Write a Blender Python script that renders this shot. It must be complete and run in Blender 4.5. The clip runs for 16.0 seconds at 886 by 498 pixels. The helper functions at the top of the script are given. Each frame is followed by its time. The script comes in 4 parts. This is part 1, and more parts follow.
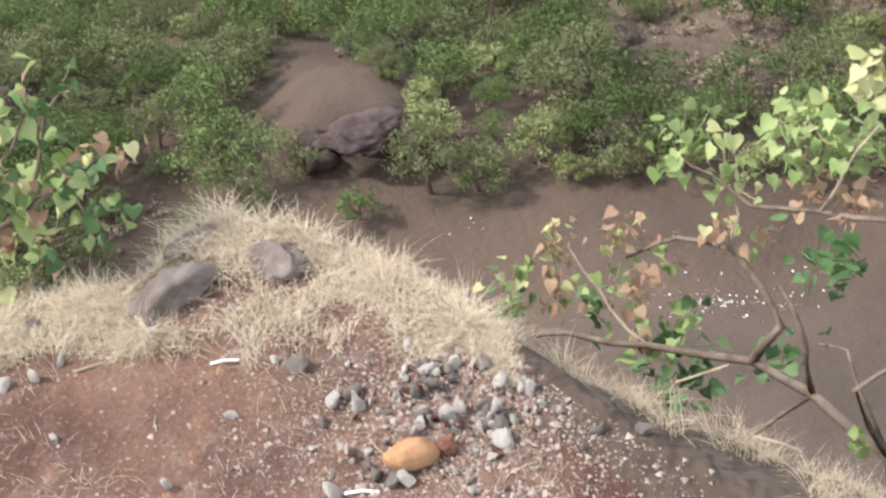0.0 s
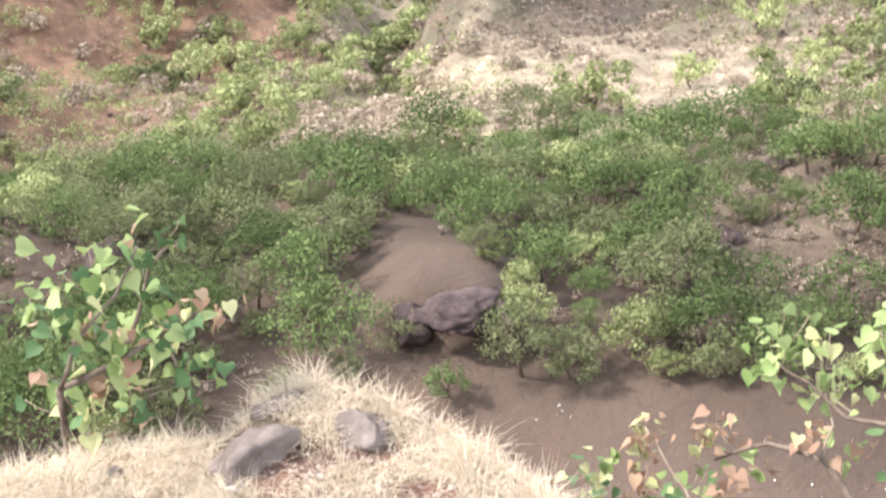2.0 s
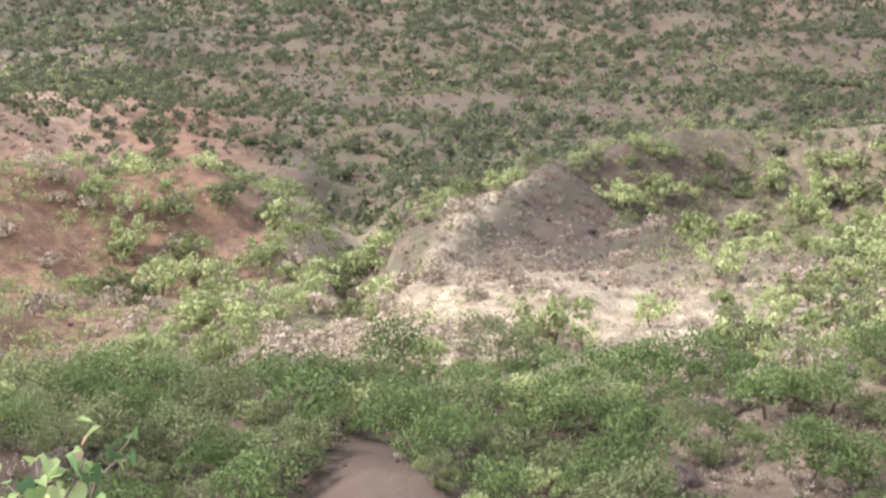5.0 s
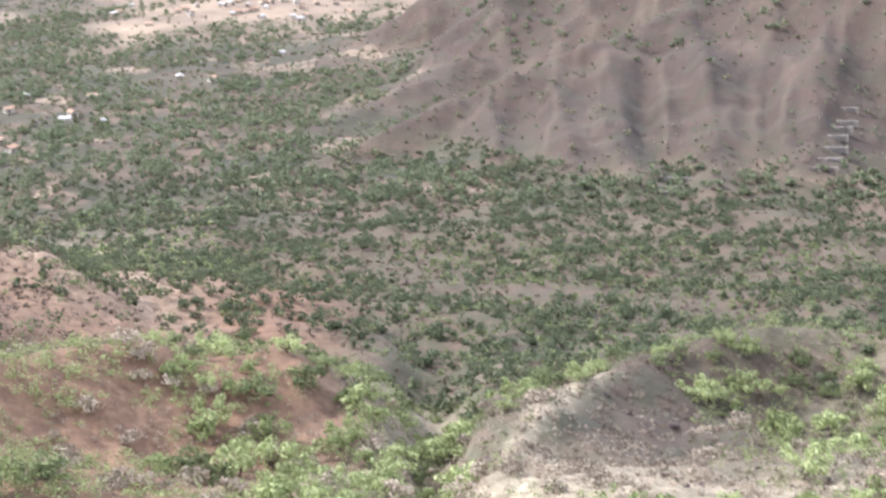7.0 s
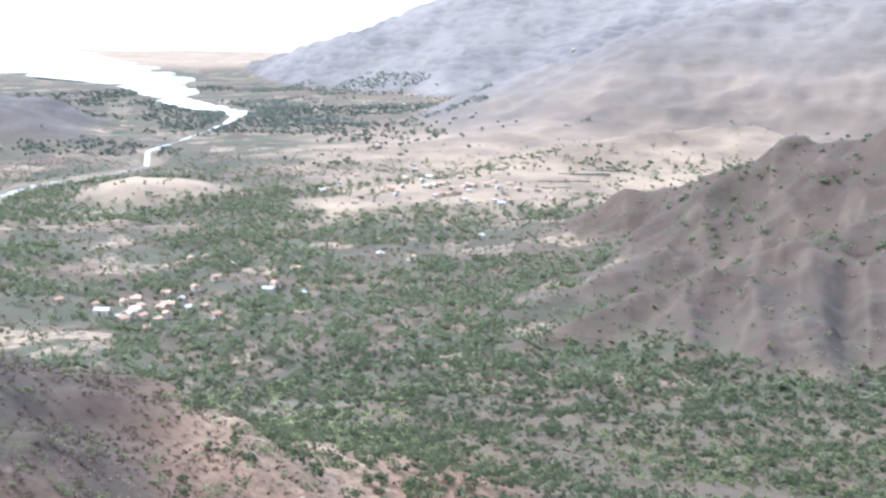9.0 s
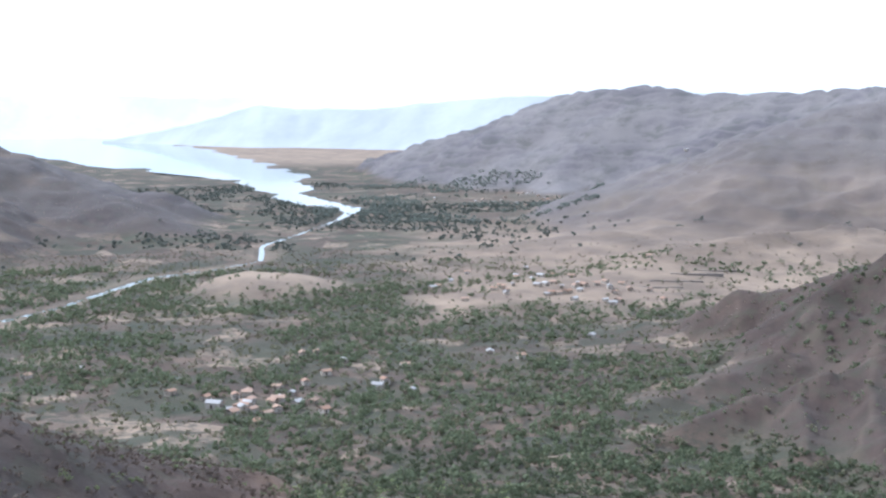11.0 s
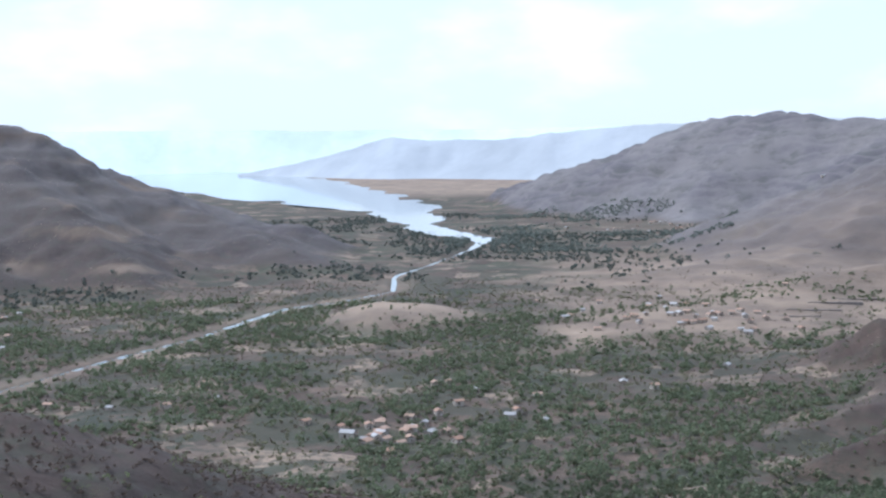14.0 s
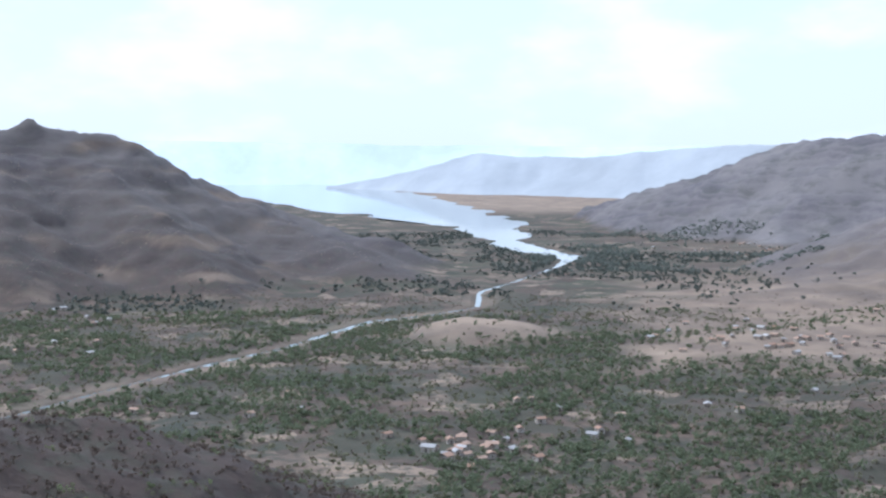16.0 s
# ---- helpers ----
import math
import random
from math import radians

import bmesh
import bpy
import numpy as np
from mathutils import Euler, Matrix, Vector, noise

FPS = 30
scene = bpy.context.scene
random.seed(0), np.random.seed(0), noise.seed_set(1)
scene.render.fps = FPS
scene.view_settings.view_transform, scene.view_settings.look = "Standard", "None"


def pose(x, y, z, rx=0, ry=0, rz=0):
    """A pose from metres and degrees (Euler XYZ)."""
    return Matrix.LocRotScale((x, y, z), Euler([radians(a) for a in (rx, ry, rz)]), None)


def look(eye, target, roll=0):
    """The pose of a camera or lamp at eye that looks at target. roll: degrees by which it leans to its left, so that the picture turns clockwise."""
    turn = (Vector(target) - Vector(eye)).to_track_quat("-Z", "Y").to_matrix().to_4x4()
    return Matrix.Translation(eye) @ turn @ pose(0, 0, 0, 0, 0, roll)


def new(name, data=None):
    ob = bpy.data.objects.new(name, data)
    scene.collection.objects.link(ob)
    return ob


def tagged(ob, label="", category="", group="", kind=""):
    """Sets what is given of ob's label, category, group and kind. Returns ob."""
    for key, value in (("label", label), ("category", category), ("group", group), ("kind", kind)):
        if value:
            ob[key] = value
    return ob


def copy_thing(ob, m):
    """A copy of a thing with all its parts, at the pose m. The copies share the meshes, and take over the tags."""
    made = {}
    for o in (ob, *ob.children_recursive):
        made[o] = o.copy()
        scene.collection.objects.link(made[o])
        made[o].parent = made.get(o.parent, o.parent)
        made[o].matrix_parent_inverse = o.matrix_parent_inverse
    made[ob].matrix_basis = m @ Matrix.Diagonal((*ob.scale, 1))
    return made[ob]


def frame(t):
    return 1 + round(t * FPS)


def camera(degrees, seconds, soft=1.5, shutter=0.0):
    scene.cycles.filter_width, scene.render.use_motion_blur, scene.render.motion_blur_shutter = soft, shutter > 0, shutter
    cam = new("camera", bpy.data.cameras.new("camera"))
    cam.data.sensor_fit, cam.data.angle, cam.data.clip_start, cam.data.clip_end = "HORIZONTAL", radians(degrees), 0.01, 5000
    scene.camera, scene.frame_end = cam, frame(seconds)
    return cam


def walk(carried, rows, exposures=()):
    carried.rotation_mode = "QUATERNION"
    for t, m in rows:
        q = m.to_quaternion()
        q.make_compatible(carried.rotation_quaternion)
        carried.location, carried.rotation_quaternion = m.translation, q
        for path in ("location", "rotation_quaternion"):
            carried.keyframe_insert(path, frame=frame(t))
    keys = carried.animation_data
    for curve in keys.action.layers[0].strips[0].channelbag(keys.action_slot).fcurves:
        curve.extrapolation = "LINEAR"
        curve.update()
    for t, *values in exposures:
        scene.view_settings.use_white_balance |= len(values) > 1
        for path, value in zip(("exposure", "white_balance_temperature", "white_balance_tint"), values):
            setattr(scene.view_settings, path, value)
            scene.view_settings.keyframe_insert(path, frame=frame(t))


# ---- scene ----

# ---------------- camera ----------------
EYE = 2.4
cam = camera(34.0, 16.0, soft=2.4, shutter=0.5)
# seconds, heading (degrees to the left of north), pitch, lean to the left
ROWS = [
    (0.0, -24.318, -41.241, 9.817),
    (0.5, -23.136, -39.647, 9.371),
    (1.0, -21.944, -37.354, 7.910),
    (1.5, -21.014, -35.586, 7.441),
    (2.0, -21.046, -33.665, 6.947),
    (2.5, -21.312, -31.954, 6.370),
    (3.0, -21.742, -30.586, 5.785),
    (5.5, -23.316, -22.848, 2.414),
    (6.0, -22.374, -20.641, 2.320),
    (6.5, -21.439, -18.872, 2.081),
    (7.0, -20.583, -17.268, 2.143),
    (7.5, -18.482, -15.313, 0.768),
    (8.0, -16.148, -12.889, 0.880),
    (8.5, -14.628, -11.098, 0.687),
    (9.0, -12.967, -9.782, 0.494),
    (9.5, -11.397, -8.665, 0.850),
    (10.0, -10.122, -7.481, 0.124),
    (12.5, -6.374, -5.090, 1.282),
    (13.0, -5.255, -5.082, 0.853),
    (13.5, -4.165, -4.914, 1.064),
    (14.0, -3.392, -4.648, 1.143),
    (14.5, -2.602, -4.502, 1.267),
    (15.0, -1.863, -4.406, 1.154),
    (15.5, -0.932, -4.211, 0.590),
    (16.0, -0.000, -3.993, -0.000),
]
EXPOSURES = [(0.0, 1.22, 6500, 12), (1.0, 1.5, 6500, 13), (3.0, 1.84, 6480, 17), (5.5, 1.54, 6300, 17), (7.0, 1.62, 5880, 14), (7.5, 1.8, 5650, 12), (8.0, 1.8, 5450, 11), (9.0, 1.66, 5330, 9), (10.0, 1.22, 5330, 10), (12.5, 0.56, 5230, 11), (16.0, 0.46, 5230, 11)]
walk(cam, [(t, pose(0, 0, EYE, 0, 0, az) @ pose(0, 0, 0, 90 + p, 0, 0) @ pose(0, 0, 0, 0, 0, -r)) for t, az, p, r in ROWS], EXPOSURES)

# ---------------- sky and sun ----------------
SUN_AZ, SUN_EL = -55.0, 47.0
world = bpy.data.worlds.new("sky")
scene.world = world
world.use_nodes = True
wn, wl = world.node_tree.nodes, world.node_tree.links
wn.clear()
w_out = wn.new("ShaderNodeOutputWorld")
w_bg = wn.new("ShaderNodeBackground")
w_sky = wn.new("ShaderNodeTexSky")
w_sky.sky_type = "NISHITA"
w_sky.sun_disc = False
w_sky.sun_elevation = radians(SUN_EL)
w_sky.sun_rotation = radians(SUN_AZ)
w_sky.air_density, w_sky.dust_density = 1.0, 1.0
w_bg.inputs["Strength"].default_value = 0.115
w_tc = wn.new("ShaderNodeTexCoord")
w_map = wn.new("ShaderNodeMapping")
w_map.inputs["Scale"].default_value = (1.0, 1.0, 2.2)
w_n = wn.new("ShaderNodeTexNoise")
w_n.inputs["Scale"].default_value = 8.5
w_n.inputs["Detail"].default_value = 5.0
w_n.inputs["Roughness"].default_value = 0.5
w_ramp = wn.new("ShaderNodeMapRange")
w_ramp.interpolation_type = "SMOOTHSTEP"
w_ramp.inputs["From Min"].default_value = 0.46
w_ramp.inputs["From Max"].default_value = 0.72
w_ramp.inputs["To Min"].default_value = 0.22
w_ramp.inputs["To Max"].default_value = 0.95
w_mix = wn.new("ShaderNodeMix")
w_mix.data_type = "RGBA"
w_mix.inputs["B"].default_value = (7.6, 7.75, 7.7, 1)
wl.new(w_tc.outputs["Generated"], w_map.inputs["Vector"])
wl.new(w_map.outputs["Vector"], w_n.inputs["Vector"])
wl.new(w_n.outputs["Fac"], w_ramp.inputs["Value"])
wl.new(w_ramp.outputs["Result"], w_mix.inputs["Factor"])
w_sep = wn.new("ShaderNodeSeparateXYZ")
wl.new(w_tc.outputs["Generated"], w_sep.inputs["Vector"])
w_low = wn.new("ShaderNodeMapRange")
w_low.inputs["From Min"].default_value, w_low.inputs["From Max"].default_value = 0.0, 0.5
w_low.inputs["To Min"].default_value, w_low.inputs["To Max"].default_value = 0.9, 0.35
wl.new(w_sep.outputs["Z"], w_low.inputs["Value"])
w_veil = wn.new("ShaderNodeMix")
w_veil.data_type = "RGBA"
w_veil.inputs["B"].default_value = (5.7, 5.9, 5.95, 1)
wl.new(w_low.outputs["Result"], w_veil.inputs["Factor"])
wl.new(w_sky.outputs["Color"], w_veil.inputs["A"])
wl.new(w_veil.outputs["Result"], w_mix.inputs["A"])
wl.new(w_mix.outputs["Result"], w_bg.inputs["Color"])
wl.new(w_bg.outputs["Background"], w_out.inputs["Surface"])
sun = new("sun", bpy.data.lights.new("sun", "SUN"))
sun.data.energy, sun.data.angle, sun.data.color = 2.4, radians(5.0), (1.0, 0.95, 0.86)
sun.matrix_world = look((300 * math.sin(radians(SUN_AZ)) * math.cos(radians(SUN_EL)), 300 * math.cos(radians(SUN_AZ)) * math.cos(radians(SUN_EL)), 300 * math.sin(radians(SUN_EL))), (0, 0, 0))


# ---------------- materials ----------------
class Mat:
    """A node material with short helpers."""

    def __init__(self, name, rough=0.9, spec=0.2):
        self.m = bpy.data.materials.new(name)
        self.m.use_nodes = True
        self.n, self.l = self.m.node_tree.nodes, self.m.node_tree.links
        self.b = self.n["Principled BSDF"]
        self.b.inputs["Roughness"].default_value = rough
        self.b.inputs["Specular IOR Level"].default_value = spec
        self.geo = None

    def pos(self):
        if self.geo is None:
            self.geo = self.n.new("ShaderNodeNewGeometry")
        return self.geo.outputs["Position"]

    def obj(self):
        return self.n.new("ShaderNodeTexCoord").outputs["Object"]

    def noise(self, scale, detail=4.0, rough=0.55, vec=None):
        t = self.n.new("ShaderNodeTexNoise")
        t.inputs["Scale"].default_value, t.inputs["Detail"].default_value, t.inputs["Roughness"].default_value = scale, detail, rough
        self.l.new(vec if vec is not None else self.pos(), t.inputs["Vector"])
        return t.outputs["Fac"]

    def ramp(self, fac, lo, hi, a=0.0, b=1.0):
        r = self.n.new("ShaderNodeMapRange")
        for key, v in (("From Min", lo), ("From Max", hi), ("To Min", a), ("To Max", b)):
            r.inputs[key].default_value = v
        self.l.new(fac, r.inputs["Value"])
        return r.outputs["Result"]

    def mix(self, fac, a, b, blend="MIX"):
        x = self.n.new("ShaderNodeMix")
        x.data_type, x.blend_type = "RGBA", blend
        for key, v in (("Factor", fac), ("A", a), ("B", b)):
            if isinstance(v, (int, float)):
                x.inputs[key].default_value = v
            elif isinstance(v, tuple):
                x.inputs[key].default_value = (*v, 1)
            else:
                self.l.new(v, x.inputs[key])
        return x.outputs["Result"]

    def maths(self, op, a, b):
        x = self.n.new("ShaderNodeMath")
        x.operation = op
        for i, v in enumerate((a, b)):
            if isinstance(v, (int, float)):
                x.inputs[i].default_value = v
            else:
                self.l.new(v, x.inputs[i])
        return x.outputs[0]

    def attr(self, name):
        a = self.n.new("ShaderNodeAttribute")
        a.attribute_name = name
        return a.outputs["Fac"]

    def random(self):
        return self.n.new("ShaderNodeObjectInfo").outputs["Random"]

    def island(self):
        return self.n.new("ShaderNodeNewGeometry").outputs["Random Per Island"]

    def colour(self, c):
        if isinstance(c, tuple):
            self.b.inputs["Base Color"].default_value = (*c, 1)
        else:
            self.l.new(c, self.b.inputs["Base Color"])
        return self

    def bump(self, h, strength=0.4, distance=0.02):
        x = self.n.new("ShaderNodeBump")
        x.inputs["Strength"].default_value, x.inputs["Distance"].default_value = strength, distance
        self.l.new(h, x.inputs["Height"])
        self.l.new(x.outputs["Normal"], self.b.inputs["Normal"])
        return self


def stone_mat(name, dark, light, scale=25.0, vec="obj"):
    m = Mat(name, 0.92, 0.15)
    v = m.obj()
    c = m.mix(m.ramp(m.noise(scale, 5, 0.6, v), 0.3, 0.7), dark, light)
    c = m.mix(m.ramp(m.noise(scale * 5, 5, 0.7, v), 0.55, 0.75, 0, 0.5), c, tuple(min(1.0, 1.5 * k) for k in light))
    c = m.mix(m.ramp(m.noise(scale * 2, 5, 0.7, v), 0.45, 0.25, 0, 0.4), c, tuple(0.6 * k for k in dark))
    c = m.mix(m.ramp(m.random(), 0, 1, 0.0, 0.3), c, tuple(0.7 * x for x in dark))
    m.colour(c).bump(m.noise(scale * 3, 6, 0.7, v), 0.8, 0.015)
    return m.m


def leaf_mat(name, a, b, back=0.25, island=True):
    m = Mat(name, 0.75 if island else 0.55, 0.06 if island else 0.3)
    c = m.mix(m.island() if island else m.random(), a, b)
    if not island:
        c = m.mix(m.ramp(m.noise(60, 3, 0.6, m.obj()), 0.45, 0.75, 0, 0.35), c, tuple(min(1, 1.5 * x) for x in b))
    else:
        c = m.mix(m.ramp(m.random(), 0, 1, 0.0, 0.75), c, tuple(0.55 * x for x in a))
    m.colour(c)
    tr = m.n.new("ShaderNodeBsdfTranslucent")
    m.l.new(c, tr.inputs["Color"])
    mx = m.n.new("ShaderNodeMixShader")
    mx.inputs["Fac"].default_value = back
    m.l.new(m.b.outputs["BSDF"], mx.inputs[1])
    m.l.new(tr.outputs["BSDF"], mx.inputs[2])
    m.l.new(mx.outputs["Shader"], m.n["Material Output"].inputs["Surface"])
    return m.m


def bark_mat(name, a, b):
    m = Mat(name, 0.9, 0.1)
    v = m.obj()
    m.colour(m.mix(m.ramp(m.noise(18, 5, 0.65, v), 0.35, 0.7), a, b)).bump(m.noise(60, 4, 0.6, v), 0.5, 0.005)
    return m.m


def ground_mat():
    m = Mat("hillside_soil", 0.95, 0.1)
    big, mid, fine, grit = m.noise(0.012, 5), m.noise(0.09, 5), m.noise(0.8, 5, 0.65), m.noise(9.0, 5, 0.7)
    soil = m.mix(m.ramp(mid, 0.35, 0.65), (0.062, 0.044, 0.034), (0.115, 0.08, 0.06))
    weeds = m.maths("MULTIPLY", m.attr("weedy"), m.ramp(m.noise(0.22, 6, 0.78), 0.42, 0.54))
    soil = m.mix(m.attr("weedy"), soil, m.mix(m.ramp(m.noise(0.5, 6, 0.75), 0.35, 0.65), (0.068, 0.05, 0.037), (0.155, 0.112, 0.08)))
    soil = m.mix(weeds, soil, (0.07, 0.072, 0.042))
    red = m.mix(m.ramp(fine, 0.35, 0.65), (0.14, 0.078, 0.052), (0.26, 0.155, 0.10))
    c = m.mix(m.attr("red"), soil, red)
    sunlit_straw = m.mix(m.ramp(fine, 0.3, 0.7), (0.42, 0.33, 0.23), (0.76, 0.64, 0.48))
    dry_sunlit = m.maths("MULTIPLY", m.attr("dry_sunlit"), m.ramp(m.noise(0.45, 6, 0.75), 0.28, 0.66))
    c = m.mix(dry_sunlit, c, sunlit_straw)
    rock = m.mix(m.ramp(m.noise(0.03, 6, 0.72), 0.35, 0.65), (0.032, 0.022, 0.0185), (0.078, 0.050, 0.040))
    rock = m.mix(m.ramp(m.noise(0.14, 6, 0.75), 0.48, 0.68, 0, 0.75), rock, (0.105, 0.074, 0.057))
    rock = m.mix(m.ramp(m.noise(0.11, 6, 0.75), 0.48, 0.6, 0, 0.75), rock, (0.058, 0.056, 0.036))
    c = m.mix(m.attr("rock"), c, rock)
    field = m.mix(m.ramp(m.noise(0.02, 3), 0.4, 0.6), (0.045, 0.052, 0.032), (0.08, 0.08, 0.05))
    cells = m.n.new("ShaderNodeTexVoronoi")
    cells.inputs["Scale"].default_value = 0.04
    warp = m.n.new("ShaderNodeVectorMath")
    warp.operation = "ADD"
    wn3 = m.n.new("ShaderNodeTexNoise")
    wn3.inputs["Scale"].default_value = 0.03
    sc3 = m.n.new("ShaderNodeVectorMath")
    sc3.operation = "SCALE"
    sc3.inputs["Scale"].default_value = 30.0
    m.l.new(m.pos(), wn3.inputs["Vector"])
    m.l.new(wn3.outputs["Color"], sc3.inputs[0])
    m.l.new(m.pos(), warp.inputs[0])
    m.l.new(sc3.outputs["Vector"], warp.inputs[1])
    m.l.new(warp.outputs["Vector"], cells.inputs["Vector"])
    sepc = m.n.new("ShaderNodeSeparateColor")
    m.l.new(cells.outputs["Color"], sepc.inputs["Color"])
    plot = m.mix(m.ramp(sepc.outputs["Red"], 0.0, 1.0), (0.085, 0.056, 0.042), (0.19, 0.128, 0.092))
    plot = m.mix(m.ramp(sepc.outputs["Green"], 0.66, 0.92), plot, (0.36, 0.265, 0.19))
    plot = m.mix(m.ramp(sepc.outputs["Blue"], 0.6, 0.7, 0, 0.8), plot, (0.055, 0.06, 0.035))
    plot = m.mix(m.ramp(m.noise(0.13, 6, 0.78), 0.48, 0.60, 0, 0.9), plot, (0.048, 0.05, 0.032))
    plot = m.mix(m.ramp(fine, 0.35, 0.7, 0.0, 0.4), plot, (0.10, 0.085, 0.06))
    c = m.mix(m.attr("green"), c, plot)
    c = m.mix(m.maths("MULTIPLY", m.attr("green"), m.ramp(m.noise(0.03, 6, 0.74), 0.50, 0.60)), c, field)
    plots = m.n.new("ShaderNodeTexVoronoi")
    plots.inputs["Scale"].default_value = 0.028
    m.l.new(m.pos(), plots.inputs["Vector"])
    tan = m.mix(m.ramp(m.noise(0.03, 6, 0.65), 0.35, 0.65), (0.17, 0.115, 0.085), (0.38, 0.275, 0.19))
    tan = m.mix(m.ramp(plots.outputs["Distance"], 2, 22, 0.25, 0.0), tan, (0.42, 0.34, 0.25))
    c = m.mix(m.attr("tan"), c, tan)
    ledges = m.n.new("ShaderNodeTexWave")
    ledges.bands_direction = "Z"
    ledges.inputs["Scale"].default_value, ledges.inputs["Distortion"].default_value, ledges.inputs["Detail"].default_value = 0.03, 9.0, 6.0
    m.l.new(m.pos(), ledges.inputs["Vector"])
    hazed_basalt = m.mix(m.ramp(m.noise(0.006, 6, 0.7), 0.38, 0.62), (0.115, 0.102, 0.112), (0.26, 0.235, 0.225))
    hazed_basalt = m.mix(m.ramp(m.noise(0.03, 6, 0.75), 0.48, 0.62, 0, 0.6), hazed_basalt, (0.10, 0.10, 0.088))
    hazed_basalt = m.mix(m.maths("MULTIPLY", m.ramp(ledges.outputs["Fac"], 0.55, 0.95), 0.28), hazed_basalt, (0.27, 0.245, 0.23))
    c = m.mix(m.attr("hazed_basalt"), c, hazed_basalt)
    c = m.mix(m.ramp(grit, 0.3, 0.75, 0.0, 0.16), c, (0.26, 0.22, 0.19))
    c = m.mix(m.ramp(big, 0.35, 0.7, 0.0, 0.3), c, (0.07, 0.055, 0.05))
    m.colour(c)
    m.b.inputs["Sheen Weight"].default_value = 0.04
    m.b.inputs["Sheen Roughness"].default_value = 0.5
    m.b.inputs["Sheen Tint"].default_value = (0.8, 0.9, 1.0, 1)
    m.bump(m.maths("ADD", m.noise(0.6, 6, 0.7), m.maths("MULTIPLY", m.noise(14, 5, 0.7), 0.03)), 0.7, 0.5)
    return m.m


def ledge_mat():
    m = Mat("red_gravelly_soil", 0.95, 0.1)
    a, b, g = m.noise(2.2, 6, 0.6), m.noise(9, 6, 0.65), m.noise(75, 5, 0.75)
    c = m.mix(m.ramp(a, 0.35, 0.65), (0.115, 0.064, 0.052), (0.25, 0.15, 0.115))
    c = m.mix(m.ramp(b, 0.56, 0.75, 0, 0.8), c, (0.40, 0.23, 0.14))
    c = m.mix(m.ramp(m.noise(4.0, 6, 0.75), 0.5, 0.7, 0, 0.4), c, (0.33, 0.26, 0.235))
    c = m.mix(m.ramp(g, 0.58, 0.72, 0, 0.65), c, (0.50, 0.46, 0.43))
    c = m.mix(m.ramp(g, 0.42, 0.28, 0, 0.6), c, (0.09, 0.05, 0.04))
    m.colour(c).bump(m.maths("ADD", g, m.maths("MULTIPLY", b, 2.0)), 0.8, 0.02)
    return m.m


GROUND, LEDGE = ground_mat(), ledge_mat()
WHITE_STONE = stone_mat("pale_limewashed_stone", (0.60, 0.53, 0.48), (0.88, 0.83, 0.78))
GREY_STONE = stone_mat("grey_basalt_stone", (0.21, 0.18, 0.165), (0.40, 0.35, 0.32))
WALL_STONE = stone_mat("field_wall_stone", (0.15, 0.13, 0.115), (0.30, 0.265, 0.235), 3)
RED_STONE = stone_mat("red_brown_stone", (0.16, 0.07, 0.05), (0.30, 0.15, 0.11))
ORANGE_STONE = stone_mat("ochre_stone", (0.36, 0.19, 0.10), (0.52, 0.31, 0.18), 9)
BOULDER = stone_mat("dark_boulder", (0.13, 0.105, 0.095), (0.26, 0.22, 0.20), 8)
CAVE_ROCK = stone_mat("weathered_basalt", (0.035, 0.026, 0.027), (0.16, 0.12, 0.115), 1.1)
GRASS = leaf_mat("dry_grass_blades", (0.46, 0.36, 0.25), (0.92, 0.84, 0.68), 0.2)
TREE_GREEN = leaf_mat("tree_leaves", (0.125, 0.185, 0.073), (0.225, 0.295, 0.122), 0.35)
TREE_OLIVE = leaf_mat("olive_leaves", (0.19, 0.22, 0.11), (0.30, 0.33, 0.175), 0.35)
TREE_BRIGHT = leaf_mat("bright_leaves", (0.29, 0.34, 0.14), (0.58, 0.62, 0.34), 0.3)
TWIG_GREY = leaf_mat("dry_twigs", (0.34, 0.275, 0.215), (0.60, 0.51, 0.41), 0.15)
FAR_GREEN = leaf_mat("valley_tree_leaves", (0.155, 0.18, 0.11), (0.24, 0.265, 0.16), 0.4)
BARK_TWIG = leaf_mat("brown_twigs", (0.13, 0.10, 0.08), (0.22, 0.17, 0.135), 0.1)
TREE_OLIVE_FAR = leaf_mat("olive_valley_leaves", (0.18, 0.175, 0.11), (0.28, 0.265, 0.17), 0.4)
FAR_HAZED = leaf_mat("hazed_valley_leaves", (0.19, 0.21, 0.18), (0.26, 0.28, 0.235), 0.4)
LEAF_GREEN = leaf_mat("fresh_leaf", (0.17, 0.27, 0.08), (0.40, 0.48, 0.22), 0.35, False)
LEAF_DARK = leaf_mat("mature_leaf", (0.06, 0.125, 0.05), (0.14, 0.24, 0.10), 0.3, False)
LEAF_PINK = leaf_mat("young_pink_leaf", (0.32, 0.19, 0.135), (0.46, 0.33, 0.225), 0.35, False)
LEAF_YELLOW = leaf_mat("yellowing_leaf", (0.40, 0.43, 0.18), (0.58, 0.58, 0.32), 0.35, False)
BARK = bark_mat("grey_brown_bark", (0.10, 0.075, 0.06), (0.26, 0.21, 0.17))
PALE_BARK = bark_mat("pale_dry_wood", (0.30, 0.24, 0.18), (0.52, 0.44, 0.35))
PAPER = Mat("white_litter", 0.6, 0.3).colour((0.85, 0.85, 0.83)).m


def wall_mat(name, a, b):
    m = Mat(name, 0.9, 0.2)
